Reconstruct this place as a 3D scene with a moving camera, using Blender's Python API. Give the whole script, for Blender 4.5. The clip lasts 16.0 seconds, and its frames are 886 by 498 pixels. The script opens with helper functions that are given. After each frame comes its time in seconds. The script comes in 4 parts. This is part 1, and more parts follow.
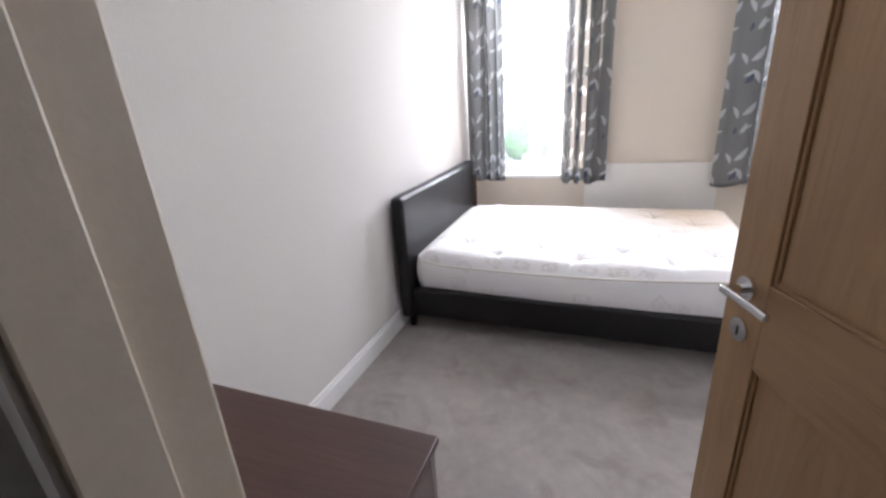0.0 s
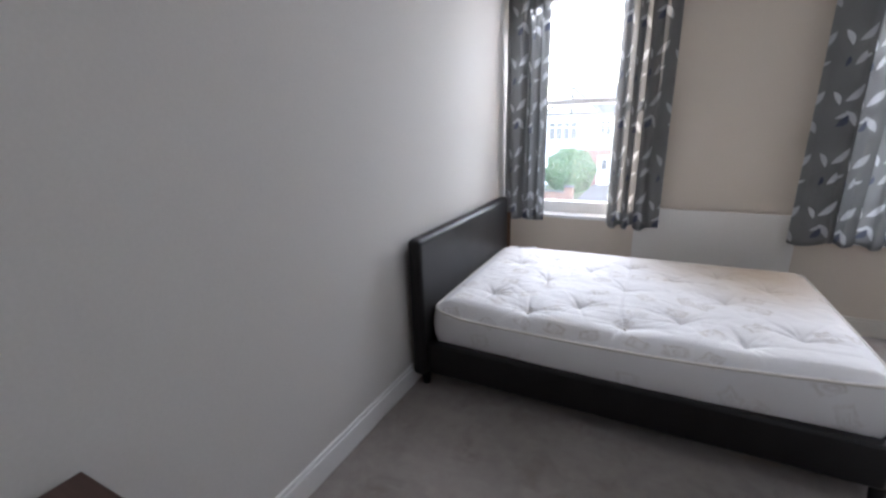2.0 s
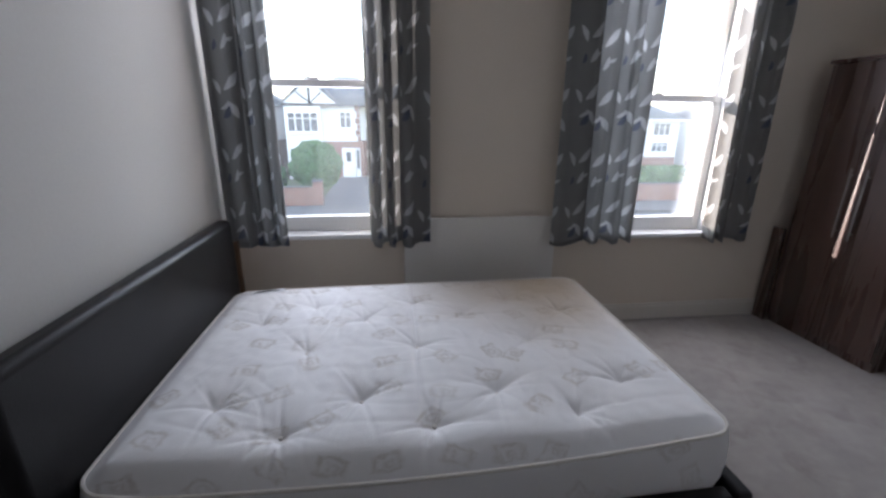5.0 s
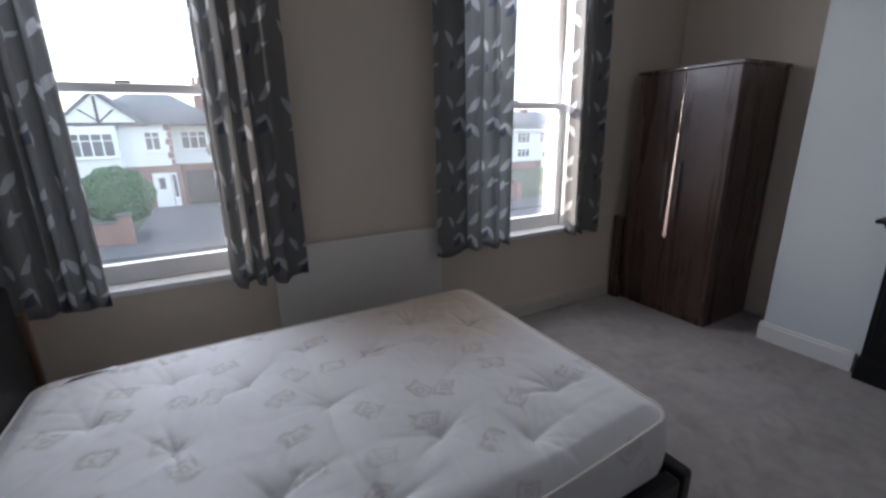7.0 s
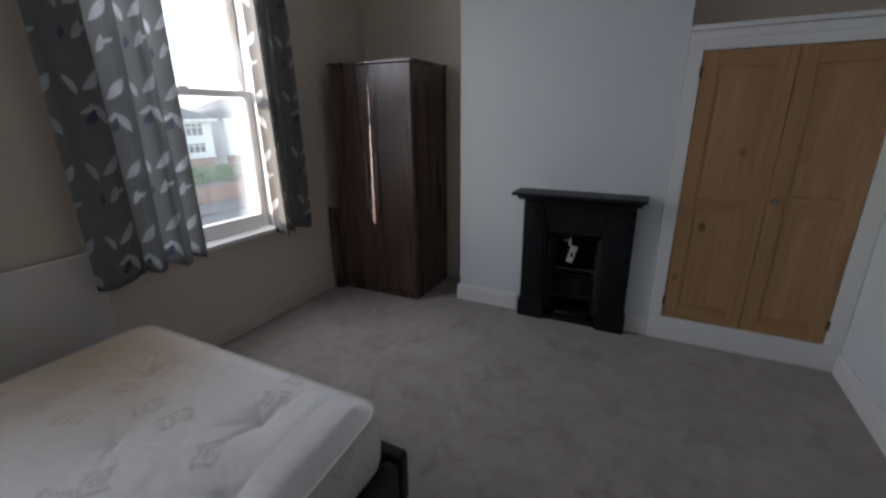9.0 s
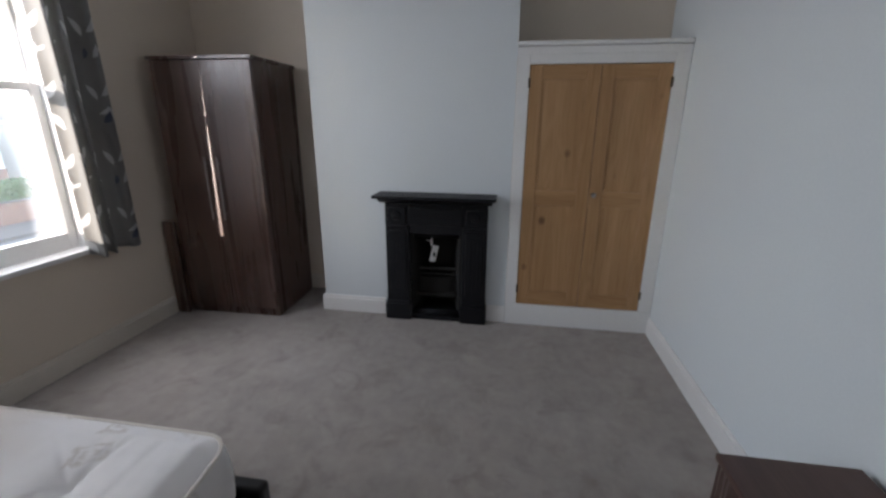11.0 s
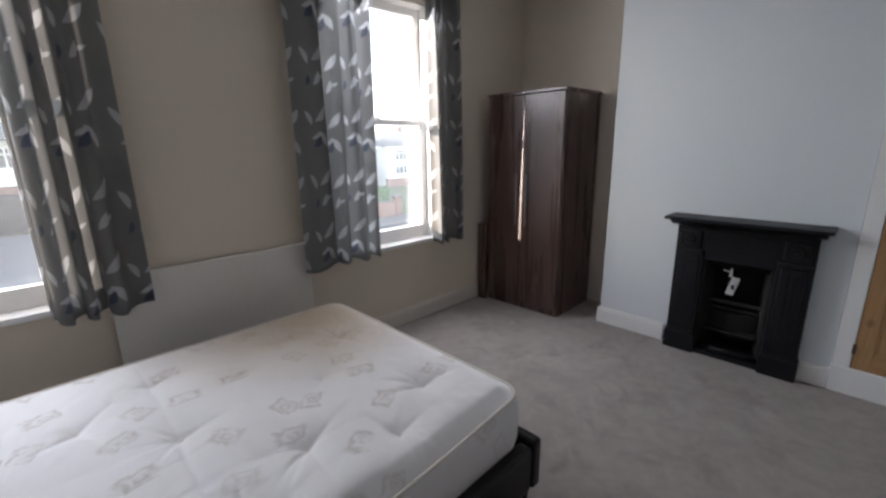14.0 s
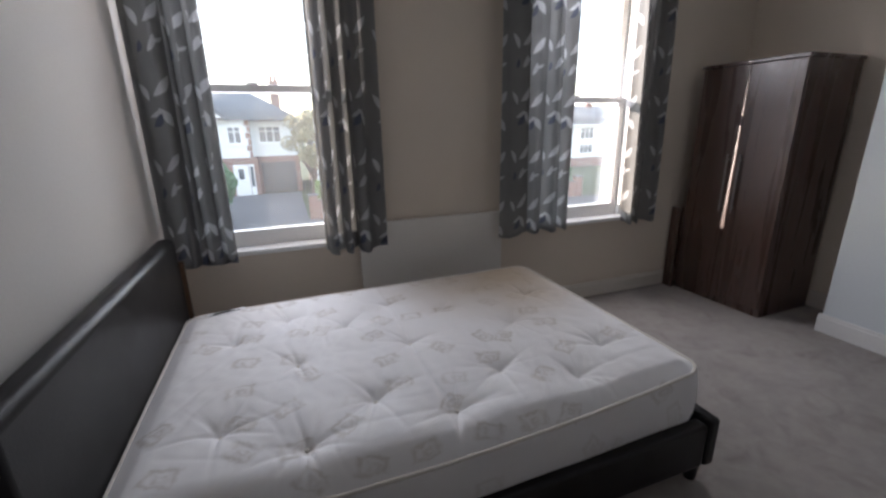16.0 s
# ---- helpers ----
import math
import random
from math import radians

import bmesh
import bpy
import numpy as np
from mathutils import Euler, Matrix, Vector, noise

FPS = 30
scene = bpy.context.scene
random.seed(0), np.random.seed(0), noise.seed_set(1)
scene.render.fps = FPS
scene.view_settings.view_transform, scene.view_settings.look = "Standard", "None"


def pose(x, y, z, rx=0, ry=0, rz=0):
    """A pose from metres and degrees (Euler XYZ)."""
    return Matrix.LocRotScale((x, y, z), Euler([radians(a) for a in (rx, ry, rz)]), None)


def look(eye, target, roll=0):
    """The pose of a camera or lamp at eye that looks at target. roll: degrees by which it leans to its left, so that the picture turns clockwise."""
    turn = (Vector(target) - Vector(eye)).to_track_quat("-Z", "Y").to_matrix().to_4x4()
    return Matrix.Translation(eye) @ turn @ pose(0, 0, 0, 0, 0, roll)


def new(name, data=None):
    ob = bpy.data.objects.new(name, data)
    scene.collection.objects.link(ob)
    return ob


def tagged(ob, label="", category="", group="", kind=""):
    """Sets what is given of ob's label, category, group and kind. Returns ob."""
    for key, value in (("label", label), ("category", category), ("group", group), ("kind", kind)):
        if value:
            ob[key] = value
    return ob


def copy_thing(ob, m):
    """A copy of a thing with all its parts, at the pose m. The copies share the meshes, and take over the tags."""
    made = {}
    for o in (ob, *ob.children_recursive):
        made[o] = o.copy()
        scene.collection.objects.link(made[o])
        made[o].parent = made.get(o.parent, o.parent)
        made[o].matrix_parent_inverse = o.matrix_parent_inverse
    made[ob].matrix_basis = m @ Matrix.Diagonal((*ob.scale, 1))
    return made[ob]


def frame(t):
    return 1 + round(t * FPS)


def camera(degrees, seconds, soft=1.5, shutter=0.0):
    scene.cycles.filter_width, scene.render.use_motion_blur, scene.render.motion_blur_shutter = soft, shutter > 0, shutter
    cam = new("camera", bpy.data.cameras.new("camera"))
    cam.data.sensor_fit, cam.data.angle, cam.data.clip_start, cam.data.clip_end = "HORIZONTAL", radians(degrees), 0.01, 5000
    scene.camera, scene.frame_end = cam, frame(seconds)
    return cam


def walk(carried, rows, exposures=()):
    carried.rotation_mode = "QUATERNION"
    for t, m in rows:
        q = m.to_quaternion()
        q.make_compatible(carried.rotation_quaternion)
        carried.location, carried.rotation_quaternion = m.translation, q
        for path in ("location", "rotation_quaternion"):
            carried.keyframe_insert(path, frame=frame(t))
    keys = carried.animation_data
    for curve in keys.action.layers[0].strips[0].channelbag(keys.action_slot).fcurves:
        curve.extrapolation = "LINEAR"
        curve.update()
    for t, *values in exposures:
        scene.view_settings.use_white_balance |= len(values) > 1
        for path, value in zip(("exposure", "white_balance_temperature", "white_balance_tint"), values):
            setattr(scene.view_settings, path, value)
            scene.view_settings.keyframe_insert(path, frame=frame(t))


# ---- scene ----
cam = camera(93.1, 16.0, 2.6)
PATH = [
    (0, (1.2, -3.893, 1.4), (0.502, -2.144, 0.727), -3.8),
    (0.5, (1.211, -3.802, 1.423), (0.592, -2.006, 0.798), -2.8),
    (1, (1.155, -3.686, 1.408), (0.408, -1.941, 0.778), -2.2),
    (1.5, (1.173, -3.603, 1.439), (0.319, -1.899, 0.831), -2.0),
    (2, (1.137, -3.539, 1.431), (0.274, -1.824, 0.869), -1.5),
    (2.5, (1.085, -3.415, 1.443), (0.194, -1.72, 0.865), -0.5),
    (3, (1.073, -3.249, 1.478), (0.348, -1.478, 0.897), -0.9),
    (3.5, (1.051, -3.113, 1.405), (0.516, -1.282, 0.805), -1.8),
    (4, (1.059, -2.878, 1.411), (0.812, -0.972, 0.857), -2.6),
    (4.5, (1.032, -2.733, 1.423), (1.067, -0.828, 0.814), -0.5),
    (6.8, (0.816, -2.334, 1.38), (1.617, -0.588, 0.824), -1.6),
    (7, (0.836, -2.332, 1.387), (1.74, -0.634, 0.839), -1.1),
    (7.5, (0.895, -2.34, 1.371), (1.992, -0.778, 0.774), -0.8),
    (8, (0.964, -2.344, 1.388), (2.287, -0.967, 0.792), -1.2),
    (8.5, (1.044, -2.343, 1.379), (2.597, -1.231, 0.785), -0.6),
    (9, (1.094, -2.365, 1.395), (2.793, -1.502, 0.786), -0.6),
    (9.5, (1.117, -2.386, 1.371), (2.919, -1.747, 0.784), 0.5),
    (9.7, (1.12, -2.378, 1.387), (2.949, -1.83, 0.79), 0.8),
    (10.75, (1.125, -2.408, 1.374), (3.03, -2.130, 0.790), 0.4),
    (11.8, (1.107, -2.43, 1.362), (2.962, -1.928, 0.806), -0.1),
    (12, (1.092, -2.428, 1.373), (2.929, -1.861, 0.821), -0.2),
    (12.5, (1.052, -2.425, 1.374), (2.833, -1.687, 0.841), -0.3),
    (13, (0.995, -2.434, 1.377), (2.664, -1.463, 0.856), -0.1),
    (13.5, (0.94, -2.455, 1.364), (2.474, -1.285, 0.835), -0.8),
    (14, (0.871, -2.447, 1.37), (2.222, -1.054, 0.889), -0.9),
    (14.5, (0.791, -2.465, 1.372), (1.928, -0.903, 0.857), 0.1),
    (15, (0.73, -2.505, 1.345), (1.653, -0.826, 0.77), 0.7),
    (15.5, (0.687, -2.562, 1.344), (1.453, -0.813, 0.752), 0.2),
    (16, (0.648, -2.609, 1.372), (1.312, -0.808, 0.809), -1.1),
]
walk(cam, [(t, look(eye, target, roll)) for t, eye, target, roll in PATH],
     ((0, 4.5, 6250, 19), (0.5, 4.15, 6200, 18), (1.0, 3.85, 6100, 17), (1.5, 3.55, 6050, 17), (2.5, 3.3, 6000, 17), (3.5, 2.85, 5950, 17),
      (4.5, 2.55, 5950, 17), (7.0, 2.02, 5950, 17), (8.0, 1.82, 6050, 16), (9.0, 1.88, 6150, 15), (9.5, 2.15, 6150, 15), (12.0, 2.7, 6300, 15),
      (12.5, 2.82, 6350, 15), (13.0, 2.8, 6350, 15), (14.5, 2.55, 6250, 17), (16.0, 2.32, 6300, 18)))

# ---- light ----
world = bpy.data.worlds.new("sky")
scene.world = world
world.use_nodes = True
_wn, _wl = world.node_tree.nodes, world.node_tree.links
_sky = _wn.new("ShaderNodeTexSky")
_sky.sky_type, _sky.sun_disc = "NISHITA", False
_sky.sun_elevation, _sky.sun_rotation = radians(8.0), radians(-63)
_veil = _wn.new("ShaderNodeVectorMath")      # thin bright cloud over the whole sky
_veil.operation, _veil.inputs[1].default_value = "ADD", (1.7, 1.7, 1.7)
_wl.new(_sky.outputs[0], _veil.inputs[0])
_wl.new(_veil.outputs[0], _wn["Background"].inputs[0])
_wn["Background"].inputs[1].default_value = 0.15
sun = new("sun", bpy.data.lights.new("sun", "SUN"))
sun.data.energy, sun.data.angle, sun.data.color = 2.4, radians(0.5), (1.0, 0.87, 0.72)
sun.matrix_world = look((0, 0, 0), (0.86, -0.445, -0.13))
for _x, _w, _e in ((0.535, 0.70, 3.6), (2.70, 0.86, 5.6)):
    _lamp = new("window_daylight", bpy.data.lights.new("window_daylight", "AREA"))
    _lamp.data.shape, _lamp.data.size, _lamp.data.size_y = "RECTANGLE", _w, 1.55
    _lamp.data.energy, _lamp.data.color = _e, (0.95, 0.97, 1.0)
    _lamp.matrix_world = look((_x, 0.25, 1.60), (_x, -2.0, 0.35))


# ---- building helpers ----
def box(x0, x1, y0, y1, z0, z1, bevel=0.0, bm=None, seg=2):
    """A box, added to bm, with its edges rounded."""
    one = bmesh.new()
    bmesh.ops.create_cube(one, size=1, matrix=Matrix.LocRotScale(
        ((x0 + x1) / 2, (y0 + y1) / 2, (z0 + z1) / 2), None, (abs(x1 - x0), abs(y1 - y0), abs(z1 - z0))))
    if bevel:
        bmesh.ops.bevel(one, geom=one.edges[:], offset=bevel, segments=seg, profile=0.5, affect="EDGES")
    return merge(bm, one)


def merge(bm, one, m=None):
    if m is not None:
        one.transform(m)
    if bm is None:
        return one
    tmp = bpy.data.meshes.new("tmp")
    one.to_mesh(tmp)
    bm.from_mesh(tmp)
    one.free()
    bpy.data.meshes.remove(tmp)
    return bm


def rod(a, b, r, r2=None, bm=None, seg=16):
    """A round bar from a to b."""
    a, b = Vector(a), Vector(b)
    one = bmesh.new()
    bmesh.ops.create_cone(one, cap_ends=True, segments=seg, radius1=r, radius2=r if r2 is None else r2, depth=(b - a).length)
    one.transform(Matrix.Translation((a + b) / 2) @ (b - a).to_track_quat("Z", "Y").to_matrix().to_4x4())
    return merge(bm, one)


def prism(points, axis, a, b, bm=None, bevel=0.0):
    """An outline in the plane across axis ('x', 'y' or 'z'), drawn out from a to b."""
    one = bmesh.new()

    def put(p, w):
        return {"x": (w, p[0], p[1]), "y": (p[0], w, p[1]), "z": (p[0], p[1], w)}[axis]
    lo = [one.verts.new(put(p, a)) for p in points]
    hi = [one.verts.new(put(p, b)) for p in points]
    n = len(points)
    one.faces.new(lo), one.faces.new(hi)
    for i in range(n):
        one.faces.new((lo[i], lo[(i + 1) % n], hi[(i + 1) % n], hi[i]))
    bmesh.ops.recalc_face_normals(one, faces=one.faces)
    if bevel:
        bmesh.ops.bevel(one, geom=one.edges[:], offset=bevel, segments=2, profile=0.5, affect="EDGES")
    return merge(bm, one)


def root_of(ob):
    while ob.parent:
        ob = ob.parent
    return ob


def finish(name, bm, material, smooth=True):
    mesh = bpy.data.meshes.new(name)
    bmesh.ops.recalc_face_normals(bm, faces=bm.faces)
    bm.to_mesh(mesh)
    bm.free()
    mesh.materials.append(material)
    if smooth:
        for p in mesh.polygons:
            p.use_smooth = True
        mesh.set_sharp_from_angle(angle=radians(32))
        for p in mesh.polygons:      # the flat sides of boxes stay flat, their rounded edges smooth
            if max(abs(c) for c in p.normal) > 0.9999:
                p.use_smooth = False
    return new(name, mesh)


def part(name, bm, material, parent, label="", local=False):
    """Links a bmesh, in world places (or its thing's own, if local), as one mesh under a thing or a part."""
    if not local:
        bm.transform(root_of(parent).matrix_basis.inverted())
    ob = finish(name, bm, material)
    ob.parent = parent
    return tagged(ob, label) if label else ob


def thing(name, label, category, at=(0, 0, 0), turn=0.0, group="", kind=""):
    ob = new(name)
    ob.matrix_basis = pose(*at, 0, 0, turn)
    return tagged(ob, label, category, group, kind)


def single(name, bm, material, label, category, group="", kind=""):
    return tagged(finish(name, bm, material), label, category, group, kind)


def structure(name, bm, material, label):
    return tagged(finish(name, bm, material, False), label, name.split("_")[0], "", "structure")


# ---- materials ----
def blank(name, rough=0.6, metallic=0.0, color=(0.5, 0.5, 0.5)):
    mat = bpy.data.materials.new(name)
    mat.use_nodes = True
    b = mat.node_tree.nodes["Principled BSDF"]
    b.inputs["Roughness"].default_value, b.inputs["Metallic"].default_value = rough, metallic
    b.inputs["Base Color"].default_value = (*color, 1)
    return mat, mat.node_tree.nodes, mat.node_tree.links, b


def math_node(nodes, links, op, a, b=0.0, c=0.0):
    n = nodes.new("ShaderNodeMath")
    n.operation = op
    for i, v in enumerate((a, b, c)):
        if isinstance(v, (int, float)):
            n.inputs[i].default_value = v
        else:
            links.new(v, n.inputs[i])
    return n.outputs[0]


def mixed(nodes, links, fac, a, b):
    n = nodes.new("ShaderNodeMix")
    n.data_type = "RGBA"
    for sock, v in ((n.inputs[0], fac), (n.inputs[6], a), (n.inputs[7], b)):
        if isinstance(v, tuple):
            sock.default_value = (*v, 1)
        elif isinstance(v, (int, float)):
            sock.default_value = v
        else:
            links.new(v, sock)
    return n.outputs[2]


def noise_of(nodes, links, scale, stretch=(1, 1, 1), detail=4.0, coord="Object", rough=0.6, distortion=0.0):
    tc, mp, nz = nodes.new("ShaderNodeTexCoord"), nodes.new("ShaderNodeMapping"), nodes.new("ShaderNodeTexNoise")
    mp.inputs["Scale"].default_value = stretch
    nz.inputs["Scale"].default_value, nz.inputs["Detail"].default_value = scale, detail
    nz.inputs["Roughness"].default_value, nz.inputs["Distortion"].default_value = rough, distortion
    links.new(tc.outputs[coord], mp.inputs[0])
    links.new(mp.outputs[0], nz.inputs[0])
    return nz.outputs[0]


def ramp(nodes, links, value, lo, hi):
    n = nodes.new("ShaderNodeMapRange")
    n.inputs[1].default_value, n.inputs[2].default_value = lo, hi
    links.new(value, n.inputs[0])
    return n.outputs[0]


def ramp_to(nodes, links, value, lo, hi, out_lo, out_hi):
    n = nodes.new("ShaderNodeMapRange")
    for i, v in enumerate((lo, hi, out_lo, out_hi)):
        n.inputs[i + 1].default_value = v
    links.new(value, n.inputs[0])
    return n.outputs[0]


def bump(nodes, links, bsdf, height, strength, distance=0.01):
    n = nodes.new("ShaderNodeBump")
    n.inputs["Strength"].default_value, n.inputs["Distance"].default_value = strength, distance
    links.new(height, n.inputs["Height"])
    links.new(n.outputs[0], bsdf.inputs["Normal"])


def surface(name, c1, c2, rough=0.6, big=1.5, fine=120.0, relief=0.15, metallic=0.0, stretch=(1, 1, 1), spread=0.06):
    """Two colours in large soft patches, with a fine grain in tone, gloss and relief."""
    mat, n, l, b = blank(name, rough, metallic)
    large = noise_of(n, l, big, stretch)
    small = noise_of(n, l, fine, stretch, 3.0)
    col = mixed(n, l, ramp(n, l, large, 0.3, 0.7), c1, c2)
    dark = mixed(n, l, ramp(n, l, small, 0.25, 0.75), tuple(x * (1 - spread) for x in c1), tuple(min(1, x * (1 + spread)) for x in c2))
    col = mixed(n, l, 0.5, col, dark)
    l.new(col, b.inputs["Base Color"])
    l.new(math_node(n, l, "MULTIPLY_ADD", large, 0.16, rough - 0.08), b.inputs["Roughness"])
    bump(n, l, b, small, relief)
    return mat


def wood(name, dark, light, rough, axis="z", scale=9.0, knots=False, relief=0.08, ring=6.0, shine=0.5, lacquer=0.0):
    """Long streaky grain along an axis, with fine pores, and knots if asked."""
    mat, n, l, b = blank(name, rough)
    b.inputs["Specular IOR Level"].default_value = shine
    b.inputs["Coat Weight"].default_value, b.inputs["Coat Roughness"].default_value = lacquer, 0.28
    b.inputs["Coat IOR"].default_value = 1.85 if lacquer else 1.5
    st = {"x": (0.06, 1, 1), "y": (1, 0.06, 1), "z": (1, 1, 0.06)}[axis]
    grain = noise_of(n, l, scale, st, 6.0, distortion=1.2)
    pores = noise_of(n, l, scale * 14, st, 3.0)
    patch = noise_of(n, l, ring, st, 2.0, distortion=2.5)
    streak = math_node(n, l, "FRACT", math_node(n, l, "MULTIPLY", patch, 9.0))
    streak = math_node(n, l, "PINGPONG", streak, 0.5)
    f = math_node(n, l, "MULTIPLY_ADD", streak, 0.5, math_node(n, l, "MULTIPLY", ramp(n, l, grain, 0.3, 0.7), 0.7))
    col = mixed(n, l, f, dark, light)
    col = mixed(n, l, math_node(n, l, "MULTIPLY", ramp(n, l, pores, 0.55, 0.8), 0.35), col, tuple(x * 0.6 for x in dark))
    if knots:
        tc, mp, vo = n.new("ShaderNodeTexCoord"), n.new("ShaderNodeMapping"), n.new("ShaderNodeTexVoronoi")
        mp.inputs["Scale"].default_value = (1.0, 1.0, 0.75)
        vo.inputs["Scale"].default_value = 4.6
        l.new(tc.outputs["Object"], mp.inputs[0])
        l.new(mp.outputs[0], vo.inputs[0])
        k = ramp(n, l, vo.outputs["Distance"], 0.13, 0.05)
        col = mixed(n, l, math_node(n, l, "MULTIPLY", k, 0.75), col, (0.10, 0.04, 0.015))
    l.new(col, b.inputs["Base Color"])
    l.new(math_node(n, l, "MULTIPLY_ADD", grain, 0.12, rough - 0.06), b.inputs["Roughness"])
    if lacquer:
        l.new(math_node(n, l, "MULTIPLY_ADD", ramp(n, l, grain, 0.35, 0.65), 0.24, 0.18), b.inputs["Coat Roughness"])
    bump(n, l, b, pores, relief, 0.004)
    return mat


def leaf_mask(n, l, u, v, cx, cy, angle, length, width):
    """1 inside a pointed leaf on the cloth."""
    c, s = math.cos(radians(angle)), math.sin(radians(angle))
    du, dv = math_node(n, l, "SUBTRACT", u, cx), math_node(n, l, "SUBTRACT", v, cy)
    p = math_node(n, l, "MULTIPLY_ADD", du, c / length, math_node(n, l, "MULTIPLY", dv, s / length))
    q = math_node(n, l, "MULTIPLY_ADD", du, -s / width, math_node(n, l, "MULTIPLY", dv, c / width))
    q = math_node(n, l, "ABSOLUTE", math_node(n, l, "MULTIPLY_ADD", math_node(n, l, "MULTIPLY", p, p), -0.5, math_node(n, l, "ADD", q, 0.25)))
    edge = math_node(n, l, "SUBTRACT", math_node(n, l, "SUBTRACT", 1.0, math_node(n, l, "MULTIPLY", p, p)), q)
    return ramp(n, l, edge, 0.0, 0.12)


def curtain_cloth():
    mat, n, l, b = blank("printed_curtain_cloth", 0.85)
    uv = n.new("ShaderNodeUVMap")
    uv.uv_map = "cloth"
    sep = n.new("ShaderNodeSeparateXYZ")
    l.new(uv.outputs[0], sep.inputs[0])
    cw, ch = 0.195, 0.69
    u = math_node(n, l, "MULTIPLY", math_node(n, l, "FRACT", math_node(n, l, "DIVIDE", sep.outputs[0], cw)), cw)
    v = math_node(n, l, "MULTIPLY", math_node(n, l, "FRACT", math_node(n, l, "DIVIDE", math_node(n, l, "MULTIPLY_ADD", math_node(n, l, "MODULO", math_node(n, l, "FLOOR", math_node(n, l, "DIVIDE", sep.outputs[0], cw)), 2.0), 0.035, sep.outputs[1]), ch)), ch)
    weave = noise_of(n, l, 700.0, (1, 1, 1), 2.0)
    tone = noise_of(n, l, 9.0, (1, 1, 1), 3.0)
    col = mixed(n, l, tone, (0.185, 0.185, 0.175), (0.245, 0.245, 0.235))
    pale = (0.66, 0.67, 0.68)
    navy = (0.035, 0.05, 0.11)
    for spec, tint in (((0.125, 0.235, 47, 0.068, 0.023), pale), ((0.036, 0.210, 118, 0.046, 0.015), pale),
                       ((0.125, 0.560, 47, 0.066, 0.022), pale), ((0.036, 0.540, 116, 0.050, 0.016), pale),
                       ((0.128, 0.092, 128, 0.060, 0.021), pale), ((0.078, 0.110, 32, 0.038, 0.012), pale), ((0.086, 0.076, 52, 0.042, 0.021), navy),
                       ((0.105, 0.425, 62, 0.044, 0.018), pale), ((0.140, 0.440, 22, 0.028, 0.010), pale), ((0.048, 0.410, 78, 0.030, 0.012), navy)):
        mask = leaf_mask(n, l, u, v, *spec)
        mask = math_node(n, l, "MULTIPLY", mask, math_node(n, l, "MULTIPLY_ADD", tone, 0.5, 0.7))
        col = mixed(n, l, mask, col, tint)
    l.new(col, b.inputs["Base Color"])
    bump(n, l, b, weave, 0.2, 0.002)
    trans = n.new("ShaderNodeBsdfTranslucent")
    l.new(mixed(n, l, 0.40, col, (0.78, 0.79, 0.80)), trans.inputs[0])
    mix = n.new("ShaderNodeMixShader")
    mix.inputs[0].default_value = 0.42
    l.new(b.outputs[0], mix.inputs[1])
    l.new(trans.outputs[0], mix.inputs[2])
    l.new(mix.outputs[0], n["Material Output"].inputs[0])
    return mat


